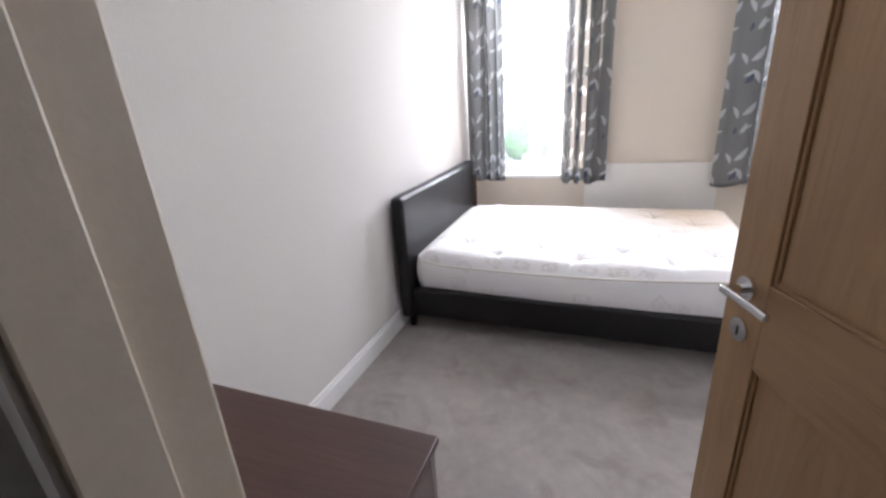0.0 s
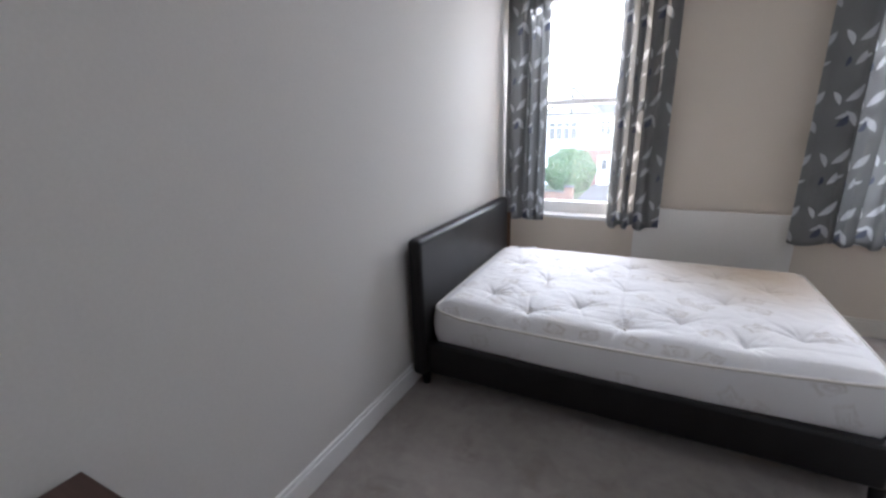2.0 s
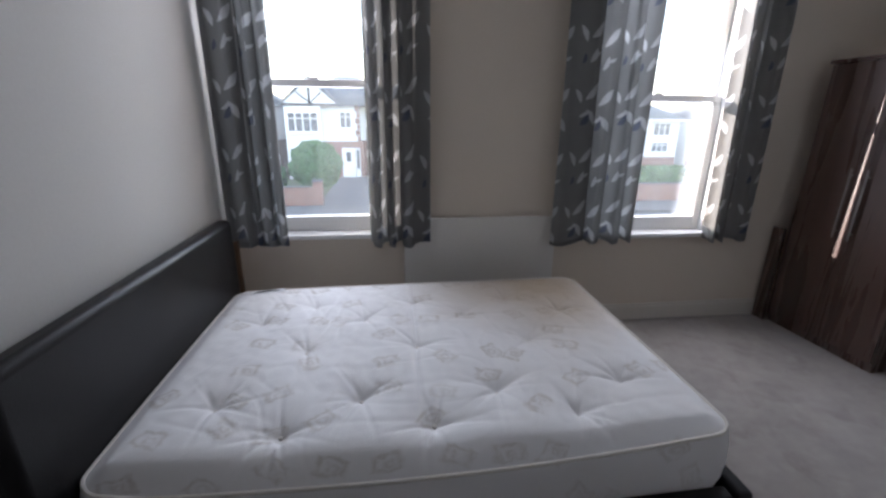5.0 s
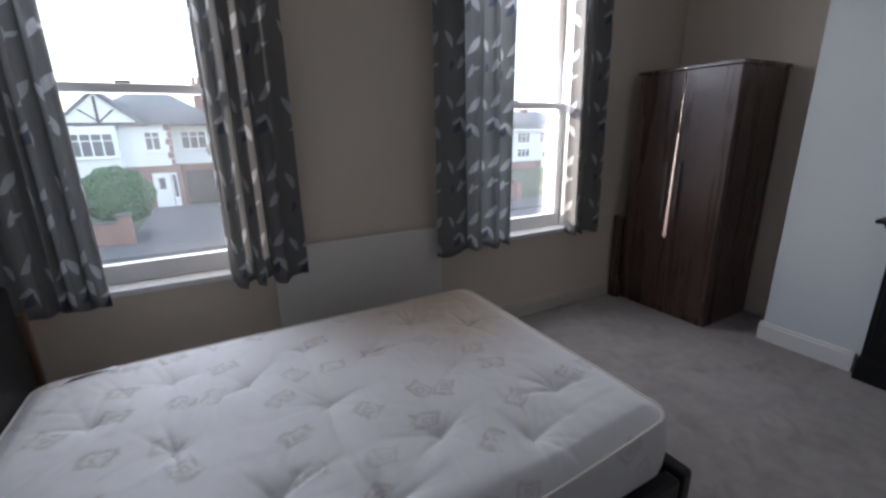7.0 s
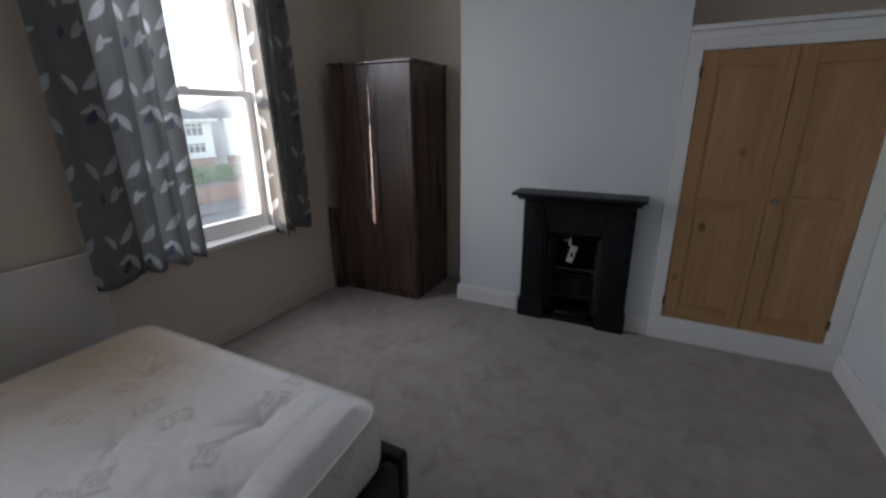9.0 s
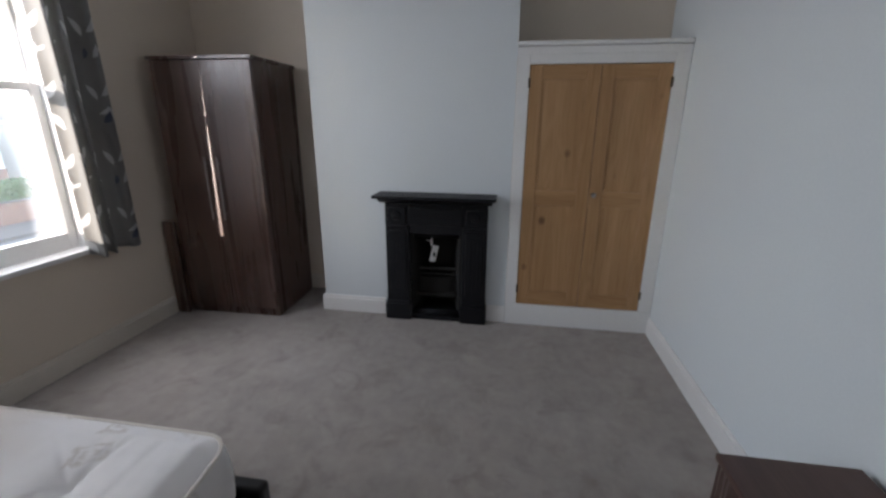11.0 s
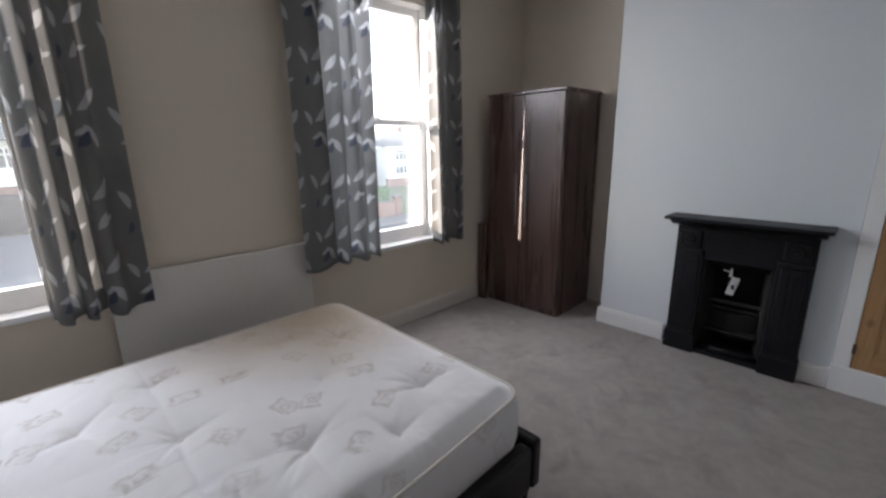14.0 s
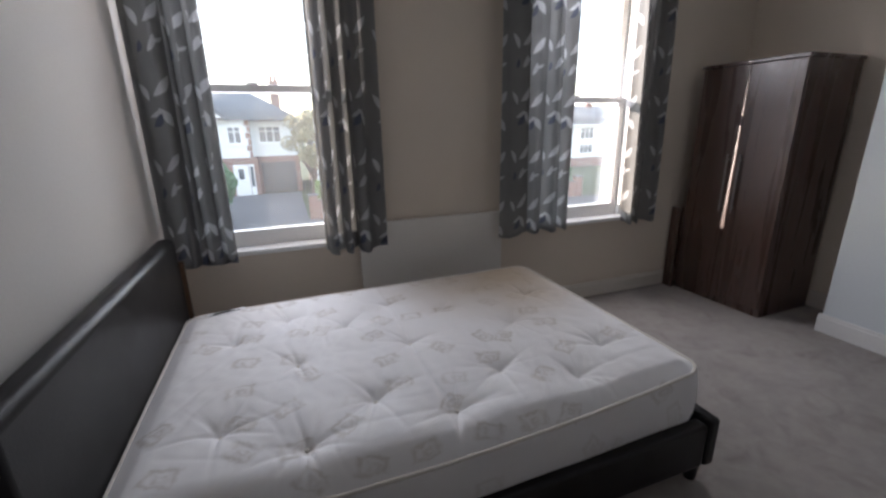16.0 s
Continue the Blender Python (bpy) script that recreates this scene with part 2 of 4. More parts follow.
def mattress_cloth():
    mat, n, l, b = blank("quilted_mattress_cloth", 0.8)
    tone = noise_of(n, l, 3.0, (1, 1, 1), 3.0)
    weave = noise_of(n, l, 420.0, (1, 1, 1), 2.0)
    col = mixed(n, l, tone, (0.80, 0.785, 0.775), (0.86, 0.855, 0.86))
    tc, sp, cb = n.new("ShaderNodeTexCoord"), n.new("ShaderNodeSeparateXYZ"), n.new("ShaderNodeCombineXYZ")
    l.new(tc.outputs["Object"], sp.inputs[0])
    cells = 5.6          # printed motifs to the metre
    l.new(math_node(n, l, "MULTIPLY", sp.outputs[0], cells), cb.inputs[0])
    l.new(math_node(n, l, "MULTIPLY", math_node(n, l, "ADD", sp.outputs[1], sp.outputs[2]), cells), cb.inputs[1])
    vo = n.new("ShaderNodeTexVoronoi")
    vo.voronoi_dimensions = "2D"
    vo.inputs["Scale"].default_value, vo.inputs["Randomness"].default_value = 1.0, 0.62
    l.new(cb.outputs[0], vo.inputs["Vector"])
    own, turn, tint = n.new("ShaderNodeVectorMath"), n.new("ShaderNodeVectorRotate"), n.new("ShaderNodeSeparateColor")
    own.operation = "SUBTRACT"
    l.new(cb.outputs[0], own.inputs[0])
    l.new(vo.outputs["Position"], own.inputs[1])
    l.new(vo.outputs["Color"], tint.inputs[0])
    turn.rotation_type = "Z_AXIS"
    l.new(own.outputs[0], turn.inputs["Vector"])
    l.new(math_node(n, l, "MULTIPLY_ADD", tint.outputs[0], 2.4, -1.2), turn.inputs["Angle"])
    lo = n.new("ShaderNodeSeparateXYZ")
    l.new(turn.outputs[0], lo.inputs[0])
    wob = math_node(n, l, "MULTIPLY_ADD", noise_of(n, l, 26.0, (1, 1, 1), 2.0), 0.26, -0.13)
    mu, mv = math_node(n, l, "ADD", lo.outputs[0], wob), math_node(n, l, "SUBTRACT", lo.outputs[1], wob)

    def square_ring(cu, cv, half, width):
        d = math_node(n, l, "MAXIMUM", math_node(n, l, "ABSOLUTE", math_node(n, l, "SUBTRACT", mu, cu)),
                      math_node(n, l, "MULTIPLY", math_node(n, l, "ABSOLUTE", math_node(n, l, "SUBTRACT", mv, cv)), 1.4))
        return ramp(n, l, math_node(n, l, "ABSOLUTE", math_node(n, l, "SUBTRACT", d, half)), width * 1.15, width * 0.15)
    rings = math_node(n, l, "MAXIMUM", square_ring(0.0, 0.0, 0.215, 0.075), math_node(n, l, "MULTIPLY", square_ring(0.03, -0.02, 0.075, 0.06), 0.85))
    broken = ramp(n, l, noise_of(n, l, 24.0, (1, 1, 1), 2.0), 0.30, 0.55)
    mask = math_node(n, l, "MULTIPLY", math_node(n, l, "MULTIPLY", rings, broken), math_node(n, l, "MULTIPLY", ramp(n, l, tint.outputs[1], 0.18, 0.34), ramp_to(n, l, sp.outputs[2], 0.14, 0.20, 0.26, 0.52)))
    col = mixed(n, l, mask, col, (0.46, 0.41, 0.35))
    # tan patch, fading out from near the foot corner on the window side
    far = n.new("ShaderNodeVectorMath")
    far.operation = "DISTANCE"
    far.inputs[1].default_value = (0.72, 0.52, 0.22)
    l.new(tc.outputs["Object"], far.inputs[0])
    patch_edge = math_node(n, l, "MULTIPLY_ADD", noise_of(n, l, 3.0, (1, 1, 1), 3.0), -0.4, math_node(n, l, "ADD", far.outputs["Value"], 0.20))
    tan_patch = ramp(n, l, patch_edge, 0.72, 0.12)
    col = mixed(n, l, math_node(n, l, "MULTIPLY", tan_patch, 0.85), col, (0.54, 0.42, 0.285))
    l.new(col, b.inputs["Base Color"])
    bump(n, l, b, weave, 0.15, 0.002)
    return mat


def carpet():
    mat, n, l, b = blank("grey_beige_carpet", 0.95)
    big = noise_of(n, l, 2.2, (1, 1, 1), 4.0, distortion=0.8)
    mid = noise_of(n, l, 14.0, (1, 1, 1), 4.0)
    pile = noise_of(n, l, 420.0, (1, 1, 1), 3.0)
    f = math_node(n, l, "MULTIPLY_ADD", ramp(n, l, mid, 0.3, 0.7), 0.5, math_node(n, l, "MULTIPLY", ramp(n, l, big, 0.35, 0.65), 0.5))
    col = mixed(n, l, f, (0.290, 0.260, 0.240), (0.434, 0.392, 0.361))
    scuff = ramp(n, l, noise_of(n, l, 5.0, (1, 1, 1), 4.0, distortion=0.5, rough=0.6), 0.53, 0.70)
    col = mixed(n, l, math_node(n, l, "MULTIPLY", scuff, 0.5), col, (0.19, 0.155, 0.135))
    rub = ramp(n, l, noise_of(n, l, 9.0, (1, 1.4, 1), 4.0, distortion=0.6), 0.56, 0.70)
    col = mixed(n, l, math_node(n, l, "MULTIPLY", rub, 0.4), col, (0.44, 0.385, 0.355))
    col = mixed(n, l, math_node(n, l, "MULTIPLY", ramp(n, l, pile, 0.35, 0.7), 0.35), col, (0.17, 0.15, 0.135))
    l.new(col, b.inputs["Base Color"])
    b.inputs["Sheen Weight"].default_value = 0.15
    bump(n, l, b, pile, 0.6, 0.006)
    return mat


def leather():
    mat, n, l, b = blank("dark_brown_leatherette", 0.42)
    b.inputs["Specular IOR Level"].default_value = 0.35
    vo = n.new("ShaderNodeTexVoronoi")
    vo.inputs["Scale"].default_value = 240
    tc = n.new("ShaderNodeTexCoord")
    l.new(tc.outputs["Object"], vo.inputs[0])
    large = noise_of(n, l, 5.0)
    l.new(mixed(n, l, large, (0.006, 0.006, 0.007), (0.012, 0.011, 0.012)), b.inputs["Base Color"])
    l.new(math_node(n, l, "MULTIPLY_ADD", large, 0.2, 0.28), b.inputs["Roughness"])
    bump(n, l, b, vo.outputs["Distance"], 0.18, 0.002)
    return mat


def glass(name="window_glass", haze=0.0):
    """Clear glass under a thin white veil that washes out the view as glare would; haze: more white on the half towards
    +x.
    """
    mat, n, l, b = blank(name, 0.02, 0.0, (1, 1, 1))
    clear, shine, mix, fr = (n.new("ShaderNodeBsdfTransparent"), n.new("ShaderNodeBsdfGlossy"),
                             n.new("ShaderNodeMixShader"), n.new("ShaderNodeFresnel"))
    clear.inputs[0].default_value = (0.95, 0.97, 0.97, 1)
    shine.inputs["Roughness"].default_value = 0.02
    fr.inputs[0].default_value = 1.35
    l.new(fr.outputs[0], mix.inputs[0])
    l.new(clear.outputs[0], mix.inputs[1])
    l.new(shine.outputs[0], mix.inputs[2])
    # glare over the view, put into the glass as a faint white veil
    glare_veil, veil = n.new("ShaderNodeBsdfTranslucent"), n.new("ShaderNodeMixShader")
    veil_tone = noise_of(n, l, 3.0, (1, 1, 0.5), 4.0)
    amount = math_node(n, l, "MULTIPLY", veil_tone, 0.045)
    # whiter across the half towards +x
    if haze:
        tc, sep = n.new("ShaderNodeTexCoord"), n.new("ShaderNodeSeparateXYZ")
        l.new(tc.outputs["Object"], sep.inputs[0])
        across = math_node(n, l, "MULTIPLY_ADD", veil_tone, 0.25, sep.outputs[0])
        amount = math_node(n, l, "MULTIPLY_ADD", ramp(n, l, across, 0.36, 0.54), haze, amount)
    l.new(amount, veil.inputs[0])
    glare_veil.inputs[0].default_value = (0.85, 0.88, 0.92, 1)
    l.new(mix.outputs[0], veil.inputs[1])
    l.new(glare_veil.outputs[0], veil.inputs[2])
    l.new(veil.outputs[0], n["Material Output"].inputs[0])
    return mat


def brickwork(name):
    mat, n, l, b = blank(name, 0.85)
    tc, bt = n.new("ShaderNodeTexCoord"), n.new("ShaderNodeTexBrick")
    mp = n.new("ShaderNodeMapping")
    mp.inputs["Rotation"].default_value = (radians(90), 0, 0)
    bt.inputs["Scale"].default_value, bt.inputs["Brick Width"].default_value, bt.inputs["Row Height"].default_value = 1.0, 0.225, 0.075
    bt.inputs["Mortar Size"].default_value = 0.008
    bt.inputs["Color1"].default_value, bt.inputs["Color2"].default_value = (0.23, 0.10, 0.07, 1), (0.17, 0.075, 0.055, 1)
    bt.inputs["Mortar"].default_value = (0.35, 0.31, 0.27, 1)
    l.new(tc.outputs["Object"], mp.inputs[0])
    l.new(mp.outputs[0], bt.inputs[0])
    l.new(bt.outputs[0], b.inputs["Base Color"])
    bump(n, l, b, bt.outputs["Fac"], -0.4)
    return mat


# wall tones: warm cream by the windows, cool grey at the chimney and south
CREAM = surface("warm_cream_wall", (0.685, 0.60, 0.50), (0.725, 0.64, 0.54), 0.85, 0.9, 90, 0.05, spread=0.02)
PALE = surface("cool_pale_grey_wall", (0.68, 0.725, 0.75), (0.72, 0.765, 0.785), 0.8, 0.9, 90, 0.05, spread=0.02)
LEFTP = surface("off_white_wall_paint", (0.60, 0.58, 0.55), (0.64, 0.62, 0.59), 0.85, 0.7, 90, 0.05, spread=0.02)
GLOSS = surface("white_gloss_paint", (0.78, 0.78, 0.77), (0.83, 0.83, 0.82), 0.38, 3.0, 60, 0.06, spread=0.02)
# white gloss coloured duller, as the skirting looks in shade below the windows
SHADED_GLOSS = surface("shaded_white_gloss", (0.66, 0.61, 0.54), (0.71, 0.66, 0.59), 0.42, 3.0, 60, 0.05, spread=0.03)
CREAMGLOSS = surface("darker_cream_gloss", (0.50, 0.44, 0.36), (0.55, 0.49, 0.41), 0.45, 3.0, 60, 0.05, spread=0.03)
# unseen hall walls, coloured dark to keep bounced light off the door
HALL = surface("darkened_hall_walls", (0.22, 0.20, 0.175), (0.26, 0.24, 0.21), 0.85, 0.8, 90, 0.05, spread=0.02)
CEIL = surface("white_ceiling_paint", (0.78, 0.78, 0.77), (0.82, 0.82, 0.81), 0.9, 1.0, 80, 0.1, spread=0.02)
BOARD = surface("white_painted_board", (0.75, 0.72, 0.67), (0.80, 0.77, 0.72), 0.5, 2.0, 70, 0.04, spread=0.02)
CARPET = carpet()
LEATHER = leather()
TICKING = mattress_cloth()
PIPING = surface("cream_piping_tape", (0.70, 0.66, 0.60), (0.76, 0.73, 0.68), 0.8, 20, 300, 0.2)
CURTAIN = curtain_cloth()
WALNUT = wood("walnut_foil", (0.026, 0.009, 0.0055), (0.080, 0.028, 0.016), 0.50, "z", 10, relief=0.006, shine=0.3, lacquer=0.9)
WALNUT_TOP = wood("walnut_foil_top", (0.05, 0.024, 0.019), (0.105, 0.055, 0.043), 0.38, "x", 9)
OAK = wood("oak_veneer", (0.29, 0.165, 0.075), (0.41, 0.255, 0.125), 0.42, "z", 7)
OAK_RAIL = wood("oak_veneer_rail", (0.29, 0.165, 0.075), (0.41, 0.255, 0.125), 0.42, "x", 7)
PINE = wood("waxed_pine", (0.32, 0.170, 0.068), (0.51, 0.315, 0.16), 0.45, "z", 6, True)
PINE_RAIL = wood("waxed_pine_rail", (0.32, 0.170, 0.068), (0.51, 0.315, 0.16), 0.45, "y", 6)
RAWPINE = wood("bare_timber", (0.42, 0.26, 0.13), (0.58, 0.40, 0.22), 0.6, "z", 8)
# timber darkened for the shadow that the headboard post stands in
SHADED_TIMBER = wood("shaded_timber", (0.09, 0.05, 0.025), (0.15, 0.085, 0.045), 0.6, "z", 8)
IRON = surface("black_cast_iron", (0.005, 0.0055, 0.007), (0.012, 0.0125, 0.015), 0.42, 6, 90, 0.35, metallic=0.0)
IRON.node_tree.nodes["Principled BSDF"].inputs["Specular IOR Level"].default_value = 0.26
SOOT = surface("sooty_firebrick", (0.007, 0.0065, 0.006), (0.018, 0.0165, 0.015), 0.9, 9, 60, 0.5)
WORN = surface("worn_iron", (0.018, 0.017, 0.017), (0.042, 0.040, 0.038), 0.5, 12, 90, 0.3)
CHROME = surface("polished_chrome", (0.75, 0.75, 0.76), (0.82, 0.82, 0.83), 0.12, 9, 200, 0.02, metallic=1.0)
STEEL = surface("brushed_steel", (0.30, 0.29, 0.28), (0.42, 0.41, 0.40), 0.4, 30, 300, 0.05, metallic=1.0)
BRASS = surface("dull_hinge_metal", (0.10, 0.08, 0.06), (0.18, 0.14, 0.10), 0.45, 30, 200, 0.1, metallic=0.8)
PAPER = surface("white_paper_tag", (0.80, 0.80, 0.80), (0.86, 0.86, 0.86), 0.7, 20, 200, 0.05)
GLASS = glass()
HAZED_GLASS = glass("half_hazed_window_glass", 0.18)
RENDERED = surface("white_house_render", (0.72, 0.73, 0.74), (0.80, 0.80, 0.80), 0.9, 0.7, 18, 0.3)
BRICK = brickwork("red_brick")
SLATE = surface("slate_roof", (0.11, 0.118, 0.13), (0.16, 0.17, 0.185), 0.7, 1.2, 14, 0.5)
TIMBER = surface("dark_painted_timber", (0.05, 0.045, 0.04), (0.09, 0.08, 0.07), 0.7, 4, 50, 0.2)
HOUSE_GLASS = surface("dark_house_window", (0.05, 0.06, 0.07), (0.12, 0.13, 0.15), 0.08, 0.7, 10, 0.02)
UPVC = surface("white_window_plastic", (0.75, 0.76, 0.77), (0.80, 0.80, 0.80), 0.4, 5, 60, 0.03)
ASPHALT = surface("road_asphalt", (0.085, 0.087, 0.092), (0.125, 0.127, 0.132), 0.85, 0.5, 60, 0.5)
PAVING = surface("pavement_concrete", (0.085, 0.085, 0.088), (0.12, 0.118, 0.116), 0.85, 0.6, 30, 0.4)
GRASS = surface("verge_soil_and_grass", (0.05, 0.07, 0.03), (0.09, 0.10, 0.05), 0.95, 0.4, 25, 0.6)
LEAF = surface("dark_green_leaves", (0.035, 0.115, 0.03), (0.07, 0.18, 0.05), 0.6, 1.2, 30, 0.2)
LIME = surface("yellow_green_leaves", (0.13, 0.19, 0.04), (0.20, 0.26, 0.07), 0.6, 1.2, 30, 0.2)
AUTUMN = surface("pale_autumn_leaves", (0.20, 0.18, 0.09), (0.32, 0.29, 0.17), 0.7, 1.2, 30, 0.2)
BARK = surface("tree_bark", (0.07, 0.05, 0.035), (0.12, 0.09, 0.065), 0.9, 3, 40, 0.8)

# ---- structure ----
TOP = 2.62                     # ceiling
WIN = (("window_1", 0.13, 0.94, 0.70, 1.59, 2.42), ("window_2", 2.22, 3.18, 0.655, 1.535, 2.37))
structure("floor", box(-0.05, 4.35, -3.70, 0.05, -0.12, 0.0), CARPET, "fitted grey beige carpet")
structure("ceiling", box(-0.2, 4.5, -5.4, 0.32, TOP, TOP + 0.12), CEIL, "plain white ceiling")
structure("wall_west", box(-0.16, 0.0, -5.4, 0.30, -0.12, TOP), LEFTP, "plain off-white wall behind the bed")
w = box(0.0, WIN[0][1], 0.0, 0.30, -0.12, TOP)
box(WIN[0][2], WIN[1][1], 0.0, 0.30, -0.12, TOP, bm=w)
box(WIN[1][2], 4.46, 0.0, 0.30, -0.12, TOP, bm=w)
for _, a, b, sill, mid, head in WIN:
    box(a, b, 0.0, 0.30, -0.12, sill - 0.03, bm=w)
    box(a, b, 0.0, 0.30, head, TOP, bm=w)
structure("wall_north", w, CREAM, "cream wall with two sash windows")
structure("wall_east", box(4.30, 4.46, -3.56, 0.0, -0.12, TOP), CREAM, "cream back wall of the alcoves")
c = prism([(-2.43, 0), (-2.43, TOP), (-1.09, TOP), (-1.09, 0), (-1.735, 0), (-1.735, 0.66), (-2.135, 0.66), (-2.135, 0)], "x", 3.90, 4.30)
structure("wall_chimney_breast", c, PALE, "pale grey chimney breast")
s = box(1.86, 4.46, -3.56, -3.40, -0.12, TOP)
box(1.86, 1.98, -3.66, -3.56, -0.12, TOP, bm=s)
structure("wall_south", s, PALE, "plain pale grey wall")
d = box(-0.0, 0.88, -3.78, -3.70, -0.12, TOP)
box(1.80, 1.98, -3.78, -3.66, -0.12, TOP, bm=d)
box(0.88, 1.80, -3.78, -3.68, 2.06, TOP, bm=d)
structure("wall_doorway", d, LEFTP, "off-white wall around the doorway")
structure("hall_floor", box(-0.05, 2.2, -5.4, -3.70, -0.12, -0.002), CARPET, "grey beige hall carpet")
structure("wall_hall_east", box(2.0, 2.16, -5.4, -3.78, -0.12, TOP), HALL, "unseen hall wall, coloured dark to dim the door")
structure("wall_hall_end", box(-0.16, 2.16, -5.56, -5.4, -0.12, TOP), HALL, "unseen hall wall, coloured dark to dim the door")

f = thing("door_frame", "painted white door frame", "door frame", (0.84, -3.70, 0), kind="structure")
# left jamb and stop are darker cream, the rest of the frame white
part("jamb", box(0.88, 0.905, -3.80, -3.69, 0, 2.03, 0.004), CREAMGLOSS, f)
part("jamb", box(1.772, 1.80, -3.80, -3.67, 0, 2.03, 0.004), GLOSS, f)
part("head", box(0.895, 1.80, -3.80, -3.67, 2.03, 2.06, 0.004), GLOSS, f)
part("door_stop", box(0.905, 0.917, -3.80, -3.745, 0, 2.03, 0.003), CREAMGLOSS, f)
part("architrave", box(0.825, 0.91, -3.81, -3.785, 0, 2.10, 0.006), GLOSS, f)
part("architrave", box(1.785, 1.87, -3.81, -3.785, 0, 2.10, 0.006), GLOSS, f)


def skirting(name, x0, x1, y0, y1, face, paint=None):
    """A skirting board with a rounded top; face: the way it looks."""
    h = 0.125
    bm = box(x0, x1, y0, y1, 0.001, h - 0.02, 0.002)
    q = 0.006
    dx, dy = face
    box(x0 + (q if dx < 0 else 0), x1 - (q if dx > 0 else 0), y0 + (q if dy < 0 else 0), y1 - (q if dy > 0 else 0), h - 0.022, h, 0.004, bm)
    structure(name, bm, paint or GLOSS, "white painted skirting board")


skirting("baseboard_north", 0.02, 4.30, -0.02, -0.001, (0, -1), SHADED_GLOSS)
skirting("baseboard_west", 0.001, 0.02, -3.69, -0.021, (1, 0))
skirting("baseboard_alcove", 4.28, 4.299, -1.07, -0.021, (-1, 0), SHADED_GLOSS)
skirting("baseboard_chimney_side", 3.90, 4.279, -1.089, -1.07, (0, 1))
skirting("baseboard_chimney_front", 3.88, 3.899, -1.56, -1.07, (-1, 0))
skirting("baseboard_chimney_front_small", 3.88, 3.899, -2.43, -2.30, (-1, 0))
skirting("baseboard_south", 1.86, 3.87, -3.399, -3.38, (0, 1))


def sash_window(name, a, b, sill, mid, head):
    w = thing(name, "white painted timber sash window", "window", ((a + b) / 2, 0.1, sill), kind="structure")
    part("sill", box(max(a - 0.03, 0.004), b + 0.03, -0.035, 0.26, sill - 0.03, sill, 0.006), GLOSS, w)
    lin = box(a, a + 0.035, 0.03, 0.24, sill, head, 0.003)
    box(b - 0.035, b, 0.03, 0.24, sill, head, 0.003, lin)
    box(a + 0.035, b - 0.035, 0.03, 0.24, head - 0.035, head, 0.003, lin)
    part("lining", lin, GLOSS, w)
    for side, y0, z0, z1, low, up in (("lower_sash", 0.075, sill, mid + 0.02, 0.095, 0.04), ("upper_sash", 0.125, mid - 0.02, head - 0.035, 0.04, 0.05)):
        l, r, st = a + 0.036, b - 0.036, 0.045
        bm = box(l, l + st, y0, y0 + 0.042, z0, z1, 0.004)
        box(r - st, r, y0, y0 + 0.042, z0, z1, 0.004, bm)
        box(l + st, r - st, y0, y0 + 0.042, z0, z0 + low, 0.004, bm)
        box(l + st, r - st, y0, y0 + 0.042, z1 - up, z1, 0.004, bm)
        for e in (l + st, r - st - 0.008):
            box(e, e + 0.008, y0 + 0.008, y0 + 0.034, z0 + low, z1 - up, bm=bm)
        sash = part(side, bm, GLOSS, w)
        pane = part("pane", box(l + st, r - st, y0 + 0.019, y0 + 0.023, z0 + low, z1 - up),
                    HAZED_GLASS if side == "lower_sash" and name == "window_2" else GLASS, sash, "clear glass pane")
        pane.visible_shadow = False
        if side == "lower_sash":
            part("sash_lock", box((l + r) / 2 - 0.03, (l + r) / 2 + 0.03, y0 + 0.008, y0 + 0.032, z1, z1 + 0.013, 0.004), STEEL, w, "small dull metal catch")
    return w


for row in WIN:
    sash_window(*row)


